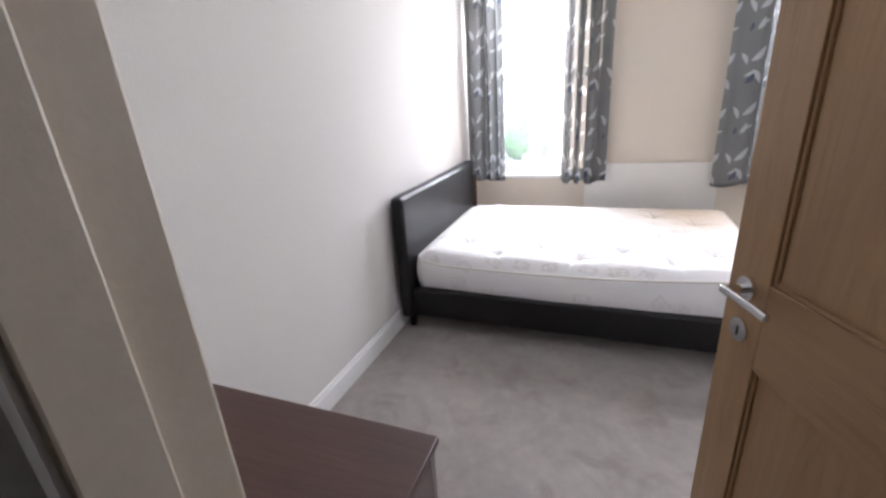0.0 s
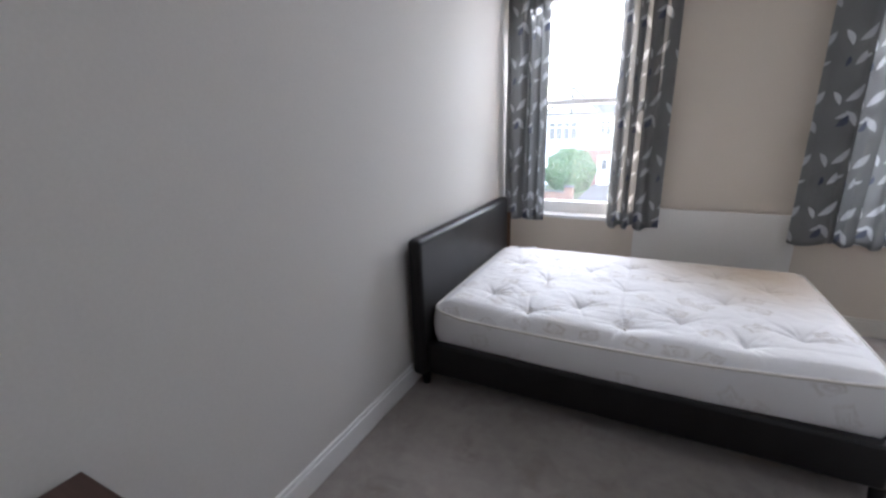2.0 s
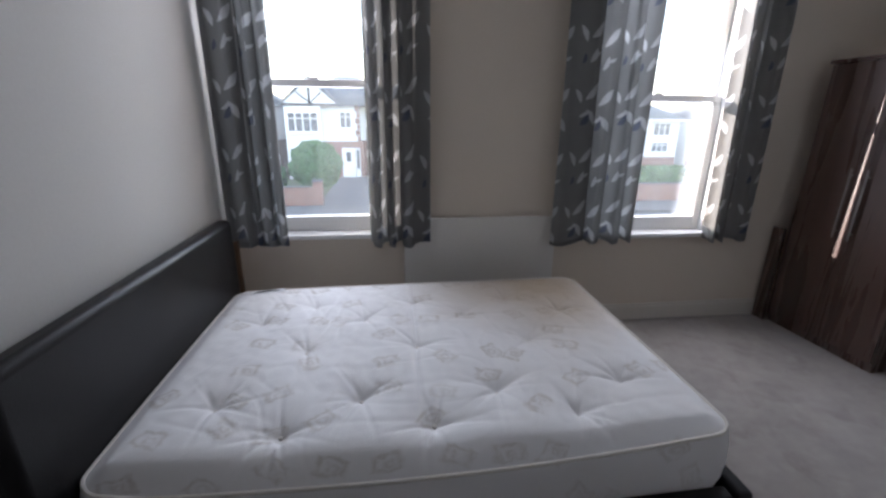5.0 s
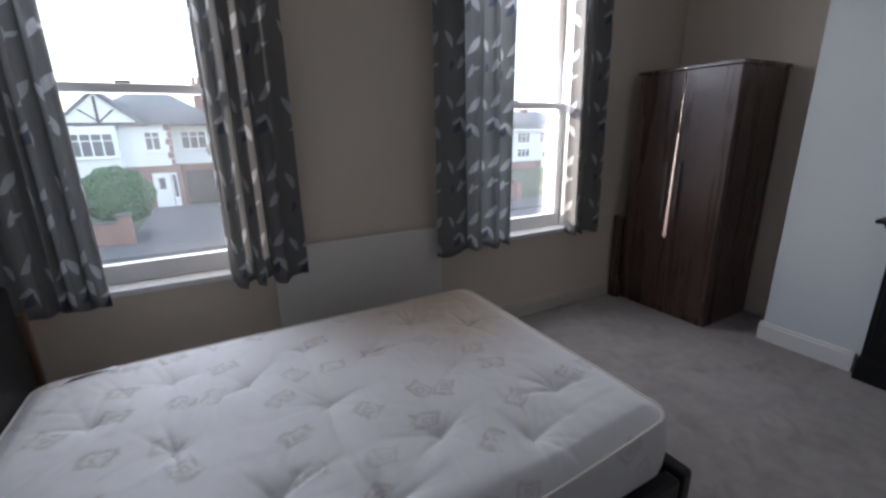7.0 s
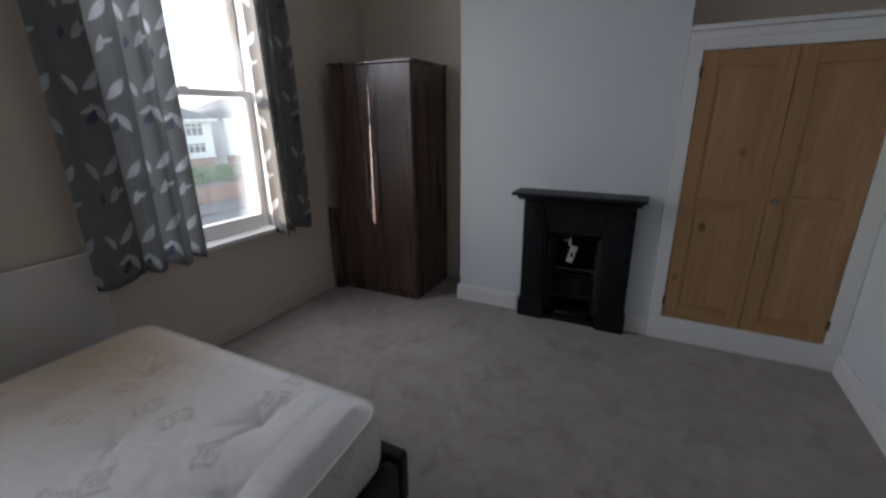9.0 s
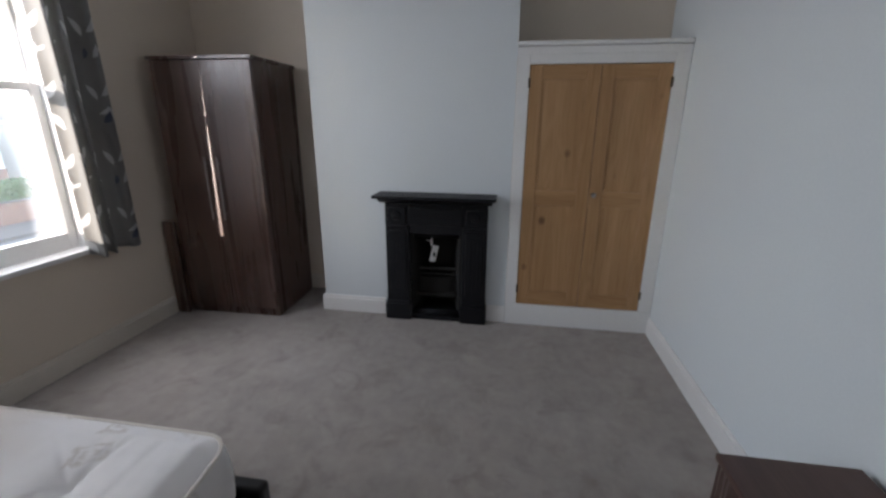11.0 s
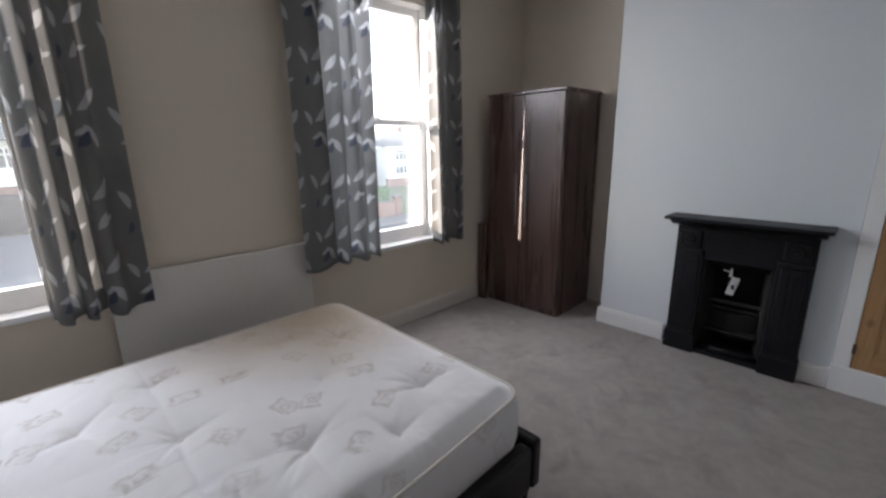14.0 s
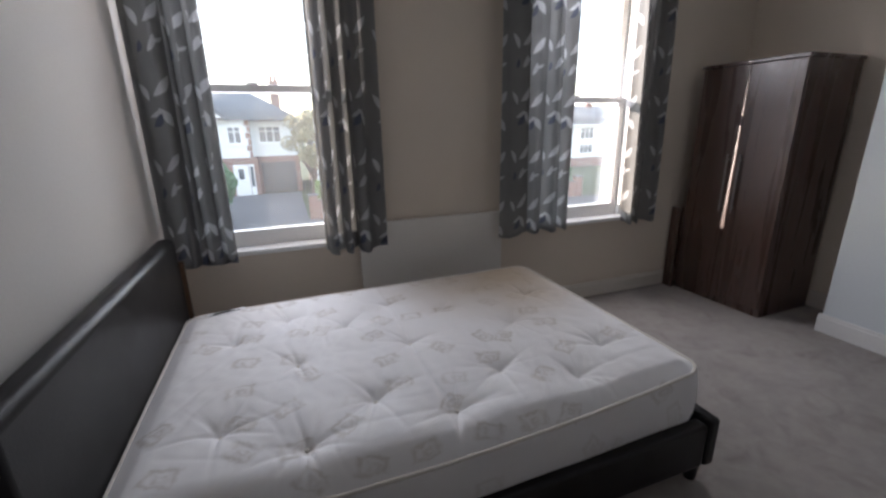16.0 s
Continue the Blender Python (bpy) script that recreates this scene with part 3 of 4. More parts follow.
# ---- curtains ----
def curtain(x0, x1, z0, z1, folds, seed, inner, lean, forward, crease):
    """A hanging curtain, flatter on its outer side and gathered towards its inner edge (inner 1: at x1, 0: at x0).
    One deep pleat runs down its middle, the inner edge leans by so much at the top, and the outer half stands forward."""
    rnd = random.Random(seed)
    nu, nv = 150, 46
    ph = [rnd.uniform(0, 6.28) for _ in range(4)]
    bm = bmesh.new()
    uvl = bm.loops.layers.uv.new("cloth")
    grid, us = [], []
    for j in range(nv + 1):
        t = j / nv
        row, arc, last, ur = [], seed * 0.37, None, []
        for i in range(nu + 1):
            s = i / nu
            q = s if inner else 1 - s
            amp = 0.016 + 0.016 * q ** 1.5 + 0.010 * (1 - t) + 0.006 * math.sin(3 * s + ph[3])
            warp = (0.7 * q + 0.5 * q * q) + 0.045 * math.sin(6.28 * s * 1.2 + ph[0]) + 0.012 * (1 - t) * math.sin(9 * s + 2 * t + ph[1])
            y = -0.095 + amp * math.sin(6.283 * folds * warp + ph[2]) + 0.010 * math.sin(17 * s + 3 * t + ph[1])
            y -= forward / (1 + math.exp((q - 0.44) / 0.025))
            pleat = (q - 0.47 - 0.02 * math.sin(2.0 * t + ph[1])) / 0.024
            y += crease * math.exp(-pleat * pleat)
            x = x0 + (x1 - x0) * s + lean * t * q + 0.008 * math.sin(12.56 * folds * warp)
            z = z0 + (z1 - z0) * t + (1 - t) * 0.010 * math.sin(6.283 * folds * warp + 1.0 + ph[0])
            p = Vector((x, min(y, -0.032), z))
            if last is not None:
                arc += (p - last).length
            last = p
            row.append(bm.verts.new(p))
            ur.append((arc, p.z - z0))
        grid.append(row)
        us.append(ur)
    for j in range(nv):
        for i in range(nu):
            q = ((j, i), (j, i + 1), (j + 1, i + 1), (j + 1, i))
            face = bm.faces.new([grid[a][b] for a, b in q])
            for loop, (a, b) in zip(face.loops, q):
                loop[uvl].uv = us[a][b]
    return bm


CUT = (("curtain", 0.022, 0.345, 0.655, 2.46, 2.6, 1, 1, 0.0, 0.022, 0.045), ("curtain", 0.83, 1.195, 0.648, 2.46, 2.7, 2, 0, 0.0, 0.015, 0.020),
       ("curtain", 1.965, 2.53, 0.632, 2.46, 2.7, 3, 1, 0.0, 0.030, 0.066), ("curtain", 3.09, 3.38, 0.62, 2.46, 2.2, 4, 0, -0.055, 0.0, 0.066))
for nm, a, b, z0, z1, folds, seed, inner, lean, forward, crease in CUT:
    ob = thing(nm, "grey curtain printed with white and navy leaves", "curtain", ((a + b) / 2, -0.095, z1), group="bedroom curtains")
    cl = part("cloth", curtain(a, b, z0, z1, folds, seed, inner, lean, forward, crease), CURTAIN, ob)
    so = cl.modifiers.new("thickness", "SOLIDIFY")
    so.thickness = 0.003
for a, b in ((0.02, 1.24), (1.92, 3.42)):
    ob = thing("curtain_pole", "slim white curtain pole above the window", "curtain pole", ((a + b) / 2, -0.095, 2.47), group="curtain poles")
    part("pole", rod((a, -0.095, 2.472), (b, -0.095, 2.472), 0.012), GLOSS, ob)
    for x in (a + 0.1, b - 0.1):
        part("bracket", box(x - 0.01, x + 0.01, -0.10, 0.0, 2.46, 2.476, 0.002), GLOSS, ob)

# ---- white panel on the window wall ----
p = thing("wall_panel", "flat white panel on the wall below the windows", "panel", (1.55, -0.03, 0.14))
part("face", box(1.04, 2.04, -0.045, -0.021, 0.14, 0.795, 0.003), BOARD, p)

# ---- bed ----
bed = thing("bed_frame", "dark brown leatherette double bed frame", "bed", (1.05, -1.0, 0))


def cushion_board(x0, x1, y0, y1, z0, z1, r):
    """A padded upright board with a softly rounded top and edges."""
    return box(x0, x1, y0, y1, z0, z1, r, seg=5)


hb = part("headboard", cushion_board(0.025, 0.105, -1.755, -0.283, 0.08, 0.873, 0.03), LEATHER, bed)
part("side_rail", box(0.105, 2.03, -1.715, -1.655, 0.085, 0.275, 0.014, seg=3), LEATHER, bed)
part("side_rail", box(0.105, 2.03, -0.355, -0.295, 0.085, 0.275, 0.014, seg=3), LEATHER, bed)
part("foot_rail", box(2.03, 2.085, -1.72, -0.29, 0.085, 0.295, 0.016, seg=3), LEATHER, bed)
for x, y in ((0.075, -1.68), (0.075, -0.34), (2.03, -1.67), (2.03, -0.34)):
    part("leg", rod((x, y, 0.001), (x, y, 0.09), 0.022, 0.03), IRON, bed, "short black leg")
for i in range(9):
    x = 0.22 + i * 0.215
    part("slat", box(x, x + 0.07, -1.655, -0.355, 0.232, 0.25, 0.003), RAWPINE, bed)

TUFTS = [(x, y) for y, xs in ((-1.51, (0.615, 1.09, 1.57)), (-1.365, (0.37, 0.85, 1.33, 1.80)), (-1.05, (0.61, 1.065, 1.55)),
                              (-0.79, (0.36, 0.83, 1.30, 1.78)), (-0.63, (0.58, 1.07, 1.55))) for x in xs]


def mattress_mesh():
    X0, X1, Y0, Y1, Z0, Z1 = 0.115, 2.028, -1.655, -0.36, 0.25, 0.49
    bm = bmesh.new()
    nx, ny = 300, 206
    rnd = random.Random(5)
    rays = {t: [(rnd.uniform(0, 6.28), rnd.uniform(0.4, 1.0)) for _ in range(10)] for t in TUFTS}

    def height(x, y):
        z = 0.016
        for t in TUFTS:
            dx, dy = x - t[0], y - t[1]
            r2 = dx * dx * 0.75 + dy * dy
            if r2 < 0.09:
                r = math.sqrt(r2)
                far = 1.0 if t[1] < -1.2 else 0.72
                z -= far * (0.032 * math.exp(-r / 0.024) + 0.010 * math.exp(-r2 / 0.008))
                ang = math.atan2(dy, dx)
                for a, k in rays[t]:
                    d = math.atan2(math.sin(ang - a), math.cos(ang - a))
                    z -= 0.0065 * far * k * math.exp(-(d * r / 0.0075) ** 2) * math.exp(-(r / (0.07 + 0.06 * k)) ** 2) * min(1, r / 0.03) * (abs(d) < 1.2)
        z += 0.005 * noise.noise((x * 5, y * 5, 0.3)) + 0.002 * noise.noise((x * 20, y * 20, 2.0))
        fold = (x - 1.055 - 0.012 * noise.noise((1.0, y * 3, 5.0))) / 0.011
        z -= 0.004 * math.exp(-fold * fold)
        ridge = 1 - abs(noise.noise((x * 6 + 3 * noise.noise((x * 2, y * 2, 9.0)), y * 6, 4.0))) * 6
        z -= 0.0018 * max(0.0, ridge)
        return z
    rr = 0.10

    def outline(x, y):
        """Rounds the corners in plan."""
        cx, cy = min(max(x, X0 + 0.07), X1 - 0.07), min(max(y, Y0 + 0.07), Y1 - 0.07)
        dx, dy = x - cx, y - cy
        d, big = math.hypot(dx, dy), max(abs(dx), abs(dy))
        return (cx + dx * big / d, cy + dy * big / d) if d > 1e-9 and abs(dx) > 0 and abs(dy) > 0 else (x, y)
    grid = []
    for j in range(ny + 1):
        row = []
        for i in range(nx + 1):
            x, y = X0 + (X1 - X0) * i / nx, Y0 + (Y1 - Y0) * j / ny
            e = min(x - X0, X1 - x, y - Y0, Y1 - y)
            k = 1 - min(1, e / rr)
            drop = 0.009 + 0.012 * (1 - i / nx) ** 6 + 0.042 * ((Y1 - y) / (Y1 - Y0)) ** 4 * (1 - 0.9 * (i / nx) ** 3) * min(1, 0.25 + i / nx * 8)
            z = Z1 + height(x, y) * min(1, e / 0.06) - drop * k ** 1.7 + 0.008 * i / nx
            a, b = outline(x, y)
            sag = math.sin(math.pi * i / nx) * ((Y1 - y) / (Y1 - Y0)) ** 7
            b, z = b - 0.022 * sag, z - 0.016 * sag
            row.append(bm.verts.new((a, b, z)))
        grid.append(row)
    for j in range(ny):
        for i in range(nx):
            bm.faces.new((grid[j][i], grid[j][i + 1], grid[j + 1][i + 1], grid[j + 1][i]))
    ring = grid[0][:-1] + [r[-1] for r in grid[:-1]] + grid[-1][:0:-1] + [r[0] for r in grid[:0:-1]]
    prev = ring
    cen = Vector(((X0 + X1) / 2, (Y0 + Y1) / 2, 0))
    for k, (dz, out) in enumerate(((0.015, 0.006), (0.05, 0.012), (0.09, 0.014), (0.14, 0.010), (0.175, 0.002), (0.186, -0.008))):
        cur = []
        for n, v in enumerate(ring):
            sx, sy = (1 if v.co.x > cen.x else -1), (1 if v.co.y > cen.y else -1)
            ex, ey = min(v.co.x - X0, X1 - v.co.x), min(v.co.y - Y0, Y1 - v.co.y)
            wob = out + 0.004 * noise.noise((v.co.x * 4, v.co.y * 4, k * 0.4))
            cur.append(bm.verts.new((v.co.x + sx * wob * (ex < 0.06), v.co.y + sy * wob * (ey < 0.06), v.co.z + (Z1 - 0.24 - v.co.z) * dz / 0.186)))
        for n in range(len(ring)):
            m = (n + 1) % len(ring)
            bm.faces.new((prev[n], prev[m], cur[m], cur[n]))
        prev = cur
    bm.faces.new(prev)
    return bm, [v.co.copy() for v in ring]


mat_thing = thing("mattress", "white tufted double mattress printed with beige motifs, bare", "mattress", (1.07, -1.0, 0.27))
mb, rim = mattress_mesh()
part("body", mb, TICKING, mat_thing)


def tape(points, r, dz):
    """A round tape along a closed line."""
    bm = bmesh.new()
    pts = [p + Vector((0, 0, dz)) for p in points[::2]]
    n, loops = len(pts), []
    for i, p in enumerate(pts):
        d = (pts[(i + 1) % n] - pts[i - 1]).normalized()
        side = d.cross(Vector((0, 0, 1))).normalized()
        up = side.cross(d)
        loops.append([bm.verts.new(p + (side * math.cos(a) + up * math.sin(a)) * r) for a in [k * math.pi / 3 for k in range(6)]])
    for i in range(n):
        for k in range(6):
            bm.faces.new((loops[i][k], loops[i][(k + 1) % 6], loops[(i + 1) % n][(k + 1) % 6], loops[(i + 1) % n][k]))
    return bm


part("piping", tape(rim, 0.0065, 0.0), PIPING, mat_thing, "cream edge piping")
part("piping", tape(rim, 0.006, -0.18), PIPING, mat_thing, "cream edge piping")
for x, y in TUFTS:
    z = 0.460 if y < -1.2 else 0.472
    part("tuft", rod((x, y, z), (x, y, z + 0.009), 0.010, 0.007, seg=10), PIPING, mat_thing)
lab = box(-0.085, 0.085, -0.016, 0.016, 0.0, 0.002, 0.0006)
lab.transform(pose(0.30, -0.445, 0.5085, 0, 0, 14))
lb = part("label", lab, PAPER, mat_thing, "woven white maker's label")
for k in range(3):
    bar = box(-0.07 + 0.01 * k, 0.06 - 0.02 * k, -0.010 + 0.008 * k, -0.006 + 0.008 * k, 0.002, 0.0032)
    bar.transform(pose(0.30, -0.445, 0.5085, 0, 0, 14))
    part("print", bar, SOOT, lb)
part("timber_support", box(0.05, 0.118, -0.280, -0.255, 0.001, 0.74, 0.004), SHADED_TIMBER, bed, "brown timber post behind the headboard, darkened as in shadow")

# ---- wardrobe, turned a little from the wall ----
wd = thing("wardrobe", "tall dark walnut two-door wardrobe with steel handles", "wardrobe", (3.700, -0.808, 0), 1.0)
W, D, H = 0.690, 0.560, 1.760
part("body", box(0.018, D, 0.0, W, 0.0, H - 0.022, 0.003), WALNUT, wd, local=True)
part("top", box(-0.012, D + 0.004, -0.012, W + 0.012, H - 0.022, H, 0.003), WALNUT, wd, local=True)
for a, b, hy in ((0.003, W / 2 - 0.0015, W / 2 - 0.045), (W / 2 + 0.0015, W - 0.003, W / 2 + 0.045)):
    leaf = box(0.0, 0.0175, a, b, 0.06, H - 0.026, 0.0025)
    if a < 0.1:      # one door does not quite shut
        leaf.transform(pose(0, a, 0, 0, 0, 0.5) @ pose(0, -a, 0))
    dr = part("door", leaf, WALNUT, wd, local=True)
    hd = rod((-0.024, hy, 0.72), (-0.024, hy, 1.14), 0.006)
    for z in (0.76, 1.10):
        rod((-0.024, hy, z), (0.002, hy, z), 0.004, bm=hd)
    part("handle", hd, STEEL, dr, "slim brushed steel bar handle", local=True)
# the board takes the dark walnut because its corner lies in shadow
single("wooden_board", box(3.655, 3.675, -0.115, -0.026, 0.0, 0.69, 0.003), WALNUT, "brown board standing against the wall beside the wardrobe, coloured dark as in shadow", "board")

# ---- fireplace ----
fp = thing("fireplace", "black cast-iron Victorian bedroom fireplace", "fireplace", (3.86, -1.93, 0))
YL, YR = -1.592, -2.290


def mantel():
    bm = box(3.695, 3.90, -2.345, -1.545, 0.896, 0.916, 0.006, seg=3)
    prism([(3.72, 0.896), (3.90, 0.896), (3.90, 0.855), (3.80, 0.855), (3.775, 0.862), (3.745, 0.878)], "y", -2.318, -1.572, bm)
    return bm


part("mantel_shelf", mantel(), IRON, fp)
for a, b in ((YL, YL - 0.165), (YR + 0.165, YR)):
    mid = (a + b) / 2
    jamb = part("jamb", box(3.835, 3.90, b, a, 0.13, 0.855, 0.005), IRON, fp)
    part("panel", box(3.826, 3.84, b + 0.022, a - 0.022, 0.20, 0.66, 0.006), IRON, jamb)
    part("cap_block", box(3.822, 3.84, b + 0.02, a - 0.02, 0.71, 0.82, 0.008), IRON, jamb)
    for k in range(3):
        part("reed", box(3.8235, 3.83, mid - 0.036 + 0.026 * k, mid - 0.016 + 0.026 * k, 0.24, 0.62, 0.002), IRON, jamb)
    boss = rod((3.824, mid, 0.765), (3.812, mid, 0.765), 0.034, 0.028, seg=20)
    rod((3.814, mid, 0.765), (3.806, mid, 0.765), 0.012, 0.008, bm=boss, seg=12)
    part("rosette", boss, IRON, jamb)
    part("band", box(3.818, 3.84, b + 0.006, a - 0.006, 0.675, 0.695, 0.005), IRON, jamb)
    pl = box(3.815, 3.90, b - 0.008, a + 0.008, 0.0, 0.12, 0.005)
    box(3.822, 3.90, b - 0.003, a + 0.003, 0.12, 0.14, 0.006, pl)
    part("plinth", pl, IRON, fp)
fz = box(3.842, 3.90, YR + 0.165, YL - 0.165, 0.64, 0.855, 0.004)
box(3.832, 3.85, YR + 0.16, YL - 0.16, 0.70, 0.82, 0.008, fz)
part("frieze", fz, IRON, fp)
hood = prism([(3.842, 0.70), (3.90, 0.70), (3.93, 0.60), (3.915, 0.595)], "y", -2.135, -1.735)
for y, q in ((-1.735, -0.030), (-2.135, 0.030)):
    part("slip", prism([(3.838, y), (3.85, y), (3.905, y + q), (3.895, y + q)], "z", 0.06, 0.66), IRON, fp)
part("hood", hood, IRON, fp)
orn = rod((3.835, -1.93, 0.76), (3.827, -1.93, 0.76), 0.018, seg=12)
for sg in (-1, 1):
    for k in range(5):
        rod((3.834, -1.93 + sg * (0.03 + k * 0.022), 0.76 + 0.008 * math.sin(k * 1.6)), (3.827, -1.93 + sg * (0.03 + k * 0.022), 0.76 + 0.008 * math.sin(k * 1.6)), 0.010 - k * 0.0012, seg=8, bm=orn)
part("ornament", orn, IRON, fp)
# firebox: splayed cheeks, back, floor
for sg, y in ((1, -1.745), (-1, -2.125)):
    part("cheek", prism([(3.87, y), (3.87, y - sg * 0.02), (4.14, y - sg * 0.10), (4.14, y - sg * 0.075)], "z", 0.0, 0.64), SOOT, fp)
part("fireback", box(4.14, 4.17, -2.11, -1.76, 0.0, 0.64, 0.004), SOOT, fp)
part("hearth", box(3.84, 4.15, -2.12, -1.75, 0.001, 0.03, 0.004), IRON, fp)
part("smoke_shelf", box(3.98, 4.16, -2.10, -1.77, 0.60, 0.62, 0.003), SOOT, fp)
gr = rod((3.99, -2.075, 0.345), (3.99, -1.785, 0.345), 0.013)
for y0, y1 in ((-2.075, -2.11), (-1.785, -1.75)):
    rod((3.99, y0, 0.345), (3.91, y1, 0.20), 0.012, 0.010, bm=gr)
rod((4.00, -2.06, 0.30), (4.00, -1.80, 0.30), 0.008, bm=gr)
part("grate", gr, WORN, fp, "worn grey grate rim")
apron = prism([(3.985 - 0.035 * math.cos(math.pi * k / 10 - math.pi / 2), -2.06 + 0.026 * k) for k in range(11)]
              + [(4.01, -1.80), (4.01, -2.06)], "z", 0.15, 0.285)
part("grate_front", apron, SOOT, fp)
part("fire_bed", box(3.94, 4.12, -2.08, -1.78, 0.14, 0.17, 0.01), SOOT, fp)
part("ash_lip", prism([(3.86, 0.035), (3.90, 0.035), (3.91, 0.06), (3.885, 0.06)], "y", -2.12, -1.75), IRON, fp)
tg = thing("paper_tag", "white paper label on a loop of string hanging in the fireplace", "label", (3.93, -1.92, 0.64))
tagm = box(-0.002, 0.002, -0.022, 0.022, -0.06, 0.06, 0.001)
tagm.transform(pose(3.93, -1.915, 0.475, 14, 0, 12))
part("card", tagm, PAPER, tg)
tw = rod((3.93, -1.90, 0.60), (3.93, -1.898, 0.535), 0.003, 0.010, seg=6)
rod((3.93, -1.90, 0.565), (3.93, -1.855, 0.572), 0.006, 0.003, seg=6, bm=tw)
part("string", tw, PAPER, tg)
part("mark", box(3.924, 3.927, -1.925, -1.909, 0.455, 0.485), SOOT, tg, "dark printed block")

# ---- fitted cupboard in the alcove ----
cb = thing("alcove_cupboard", "fitted alcove cupboard with bare pine doors in a white frame", "cupboard", (3.90, -2.92, 0))
XF = 3.882
part("stile", box(XF, 3.925, -2.505, -2.432, 0.155, 1.76, 0.003), GLOSS, cb)
part("stile", box(XF, 3.925, -3.398, -3.315, 0.155, 1.76, 0.003), GLOSS, cb)
part("head_rail", box(XF, 3.925, -3.315, -2.505, 1.705, 1.76, 0.003), GLOSS, cb)
part("plinth", box(XF - 0.004, 3.925, -3.398, -2.432, 0.0, 0.155, 0.004), GLOSS, cb)
tp = box(XF - 0.018, 4.30, -3.398, -2.432, 1.802, 1.828, 0.008)
box(XF - 0.003, 3.925, -3.398, -2.432, 1.757, 1.80, 0.002, tp)
part("top_shelf", tp, GLOSS, cb)
for a, b in ((-2.507, -2.9175), (-2.9205, -3.313)):
    lo, hi = min(a, b), max(a, b)
    dr = part("door", box(XF + 0.011, XF + 0.021, lo + 0.002, hi - 0.002, 0.16, 1.70), PINE, cb, "bare pine panelled door")
    for y0 in (lo, hi - 0.075):
        part("stile", box(XF + 0.004, XF + 0.03, y0, y0 + 0.075, 0.158, 1.702, 0.002), PINE, dr)
    for z0, z1 in ((0.158, 0.255), (0.86, 0.955), (1.62, 1.702)):
        part("rail", box(XF + 0.0045, XF + 0.0295, lo + 0.075, hi - 0.075, z0, z1, 0.0015), PINE_RAIL, dr)
    for z0, z1 in ((0.255, 0.86), (0.955, 1.62)):
        mo = box(XF + 0.007, XF + 0.013, lo + 0.074, lo + 0.086, z0, z1, 0.003)
        box(XF + 0.007, XF + 0.013, hi - 0.086, hi - 0.074, z0, z1, 0.003, mo)
        box(XF + 0.007, XF + 0.013, lo + 0.086, hi - 0.086, z0, z0 + 0.012, 0.003, mo)
        box(XF + 0.007, XF + 0.013, lo + 0.086, hi - 0.086, z1 - 0.012, z1, 0.003, mo)
        part("moulding", mo, PINE, dr)
    hy = hi if hi > -2.6 else lo
    for z in (0.27, 1.60):
        part("hinge", box(XF - 0.004, XF + 0.006, hy - 0.007, hy + 0.007, z - 0.028, z + 0.028, 0.002), BRASS, dr, "small dark metal hinge")
kn = rod((XF + 0.004, -2.945, 0.935), (XF - 0.016, -2.945, 0.935), 0.008)
rod((XF - 0.016, -2.945, 0.935), (XF - 0.032, -2.945, 0.935), 0.016, 0.013, bm=kn)
part("knob", kn, STEEL, cb, "small worn metal knob")


# ---- chest of drawers, bedside table ----
def drawers(name, label, category, x0, x1, y0, y1, h, rows):
    """A dark walnut carcass with a top and drawers that look along +y."""
    t = thing(name, label, category, ((x0 + x1) / 2, (y0 + y1) / 2, 0))
    part("body", box(x0 + 0.008, x1 - 0.008, y0, y1 - 0.022, 0.001, h - 0.02, 0.002), WALNUT, t)
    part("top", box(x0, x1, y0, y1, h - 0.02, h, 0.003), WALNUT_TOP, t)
    step = (h - 0.02 - 0.07) / rows
    for k in range(rows):
        z = 0.07 + k * step
        d = part("drawer", box(x0 + 0.012, x1 - 0.012, y1 - 0.021, y1 - 0.004, z + 0.002, z + step - 0.002, 0.002), WALNUT, t)
        cx = (x0 + x1) / 2
        hb = rod((cx - 0.09, y1 + 0.014, z + step * 0.6), (cx + 0.09, y1 + 0.014, z + step * 0.6), 0.005)
        for s in (-0.07, 0.07):
            rod((cx + s, y1 + 0.014, z + step * 0.6), (cx + s, y1 - 0.006, z + step * 0.6), 0.004, bm=hb)
        part("handle", hb, STEEL, d)
    return t


drawers("chest_of_drawers", "dark walnut chest of drawers beside the doorway", "chest of drawers", 0.022, 0.888, -3.67, -3.212, 0.688, 4)
drawers("bedside_table", "low dark walnut bedside table against the wall", "bedside table", 1.80, 2.18, -3.375, -3.02, 0.50, 2)

# ---- oak door, standing open ----
door = thing("door_1", "oak veneered panel door standing open with chrome handles", "door", (1.772, -3.660, 0.006), 109.0, kind="structure")
L, T, DH = 0.825, 0.035, 1.99
# own axes: x from hinge to free edge, y through the leaf (positive: the hall side)
rails = ((0.0, 0.20), (0.83, 1.02), (1.88, DH))
for a, b in ((0.0, 0.115), (L - 0.115, L)):
    part("stile", box(a, b, 0, T, 0, DH, 0.002), OAK, door, local=True)
for z0, z1 in rails:
    part("rail", box(0.115, L - 0.115, 0.0005, T - 0.0005, z0, z1, 0.0015), OAK_RAIL, door, local=True)
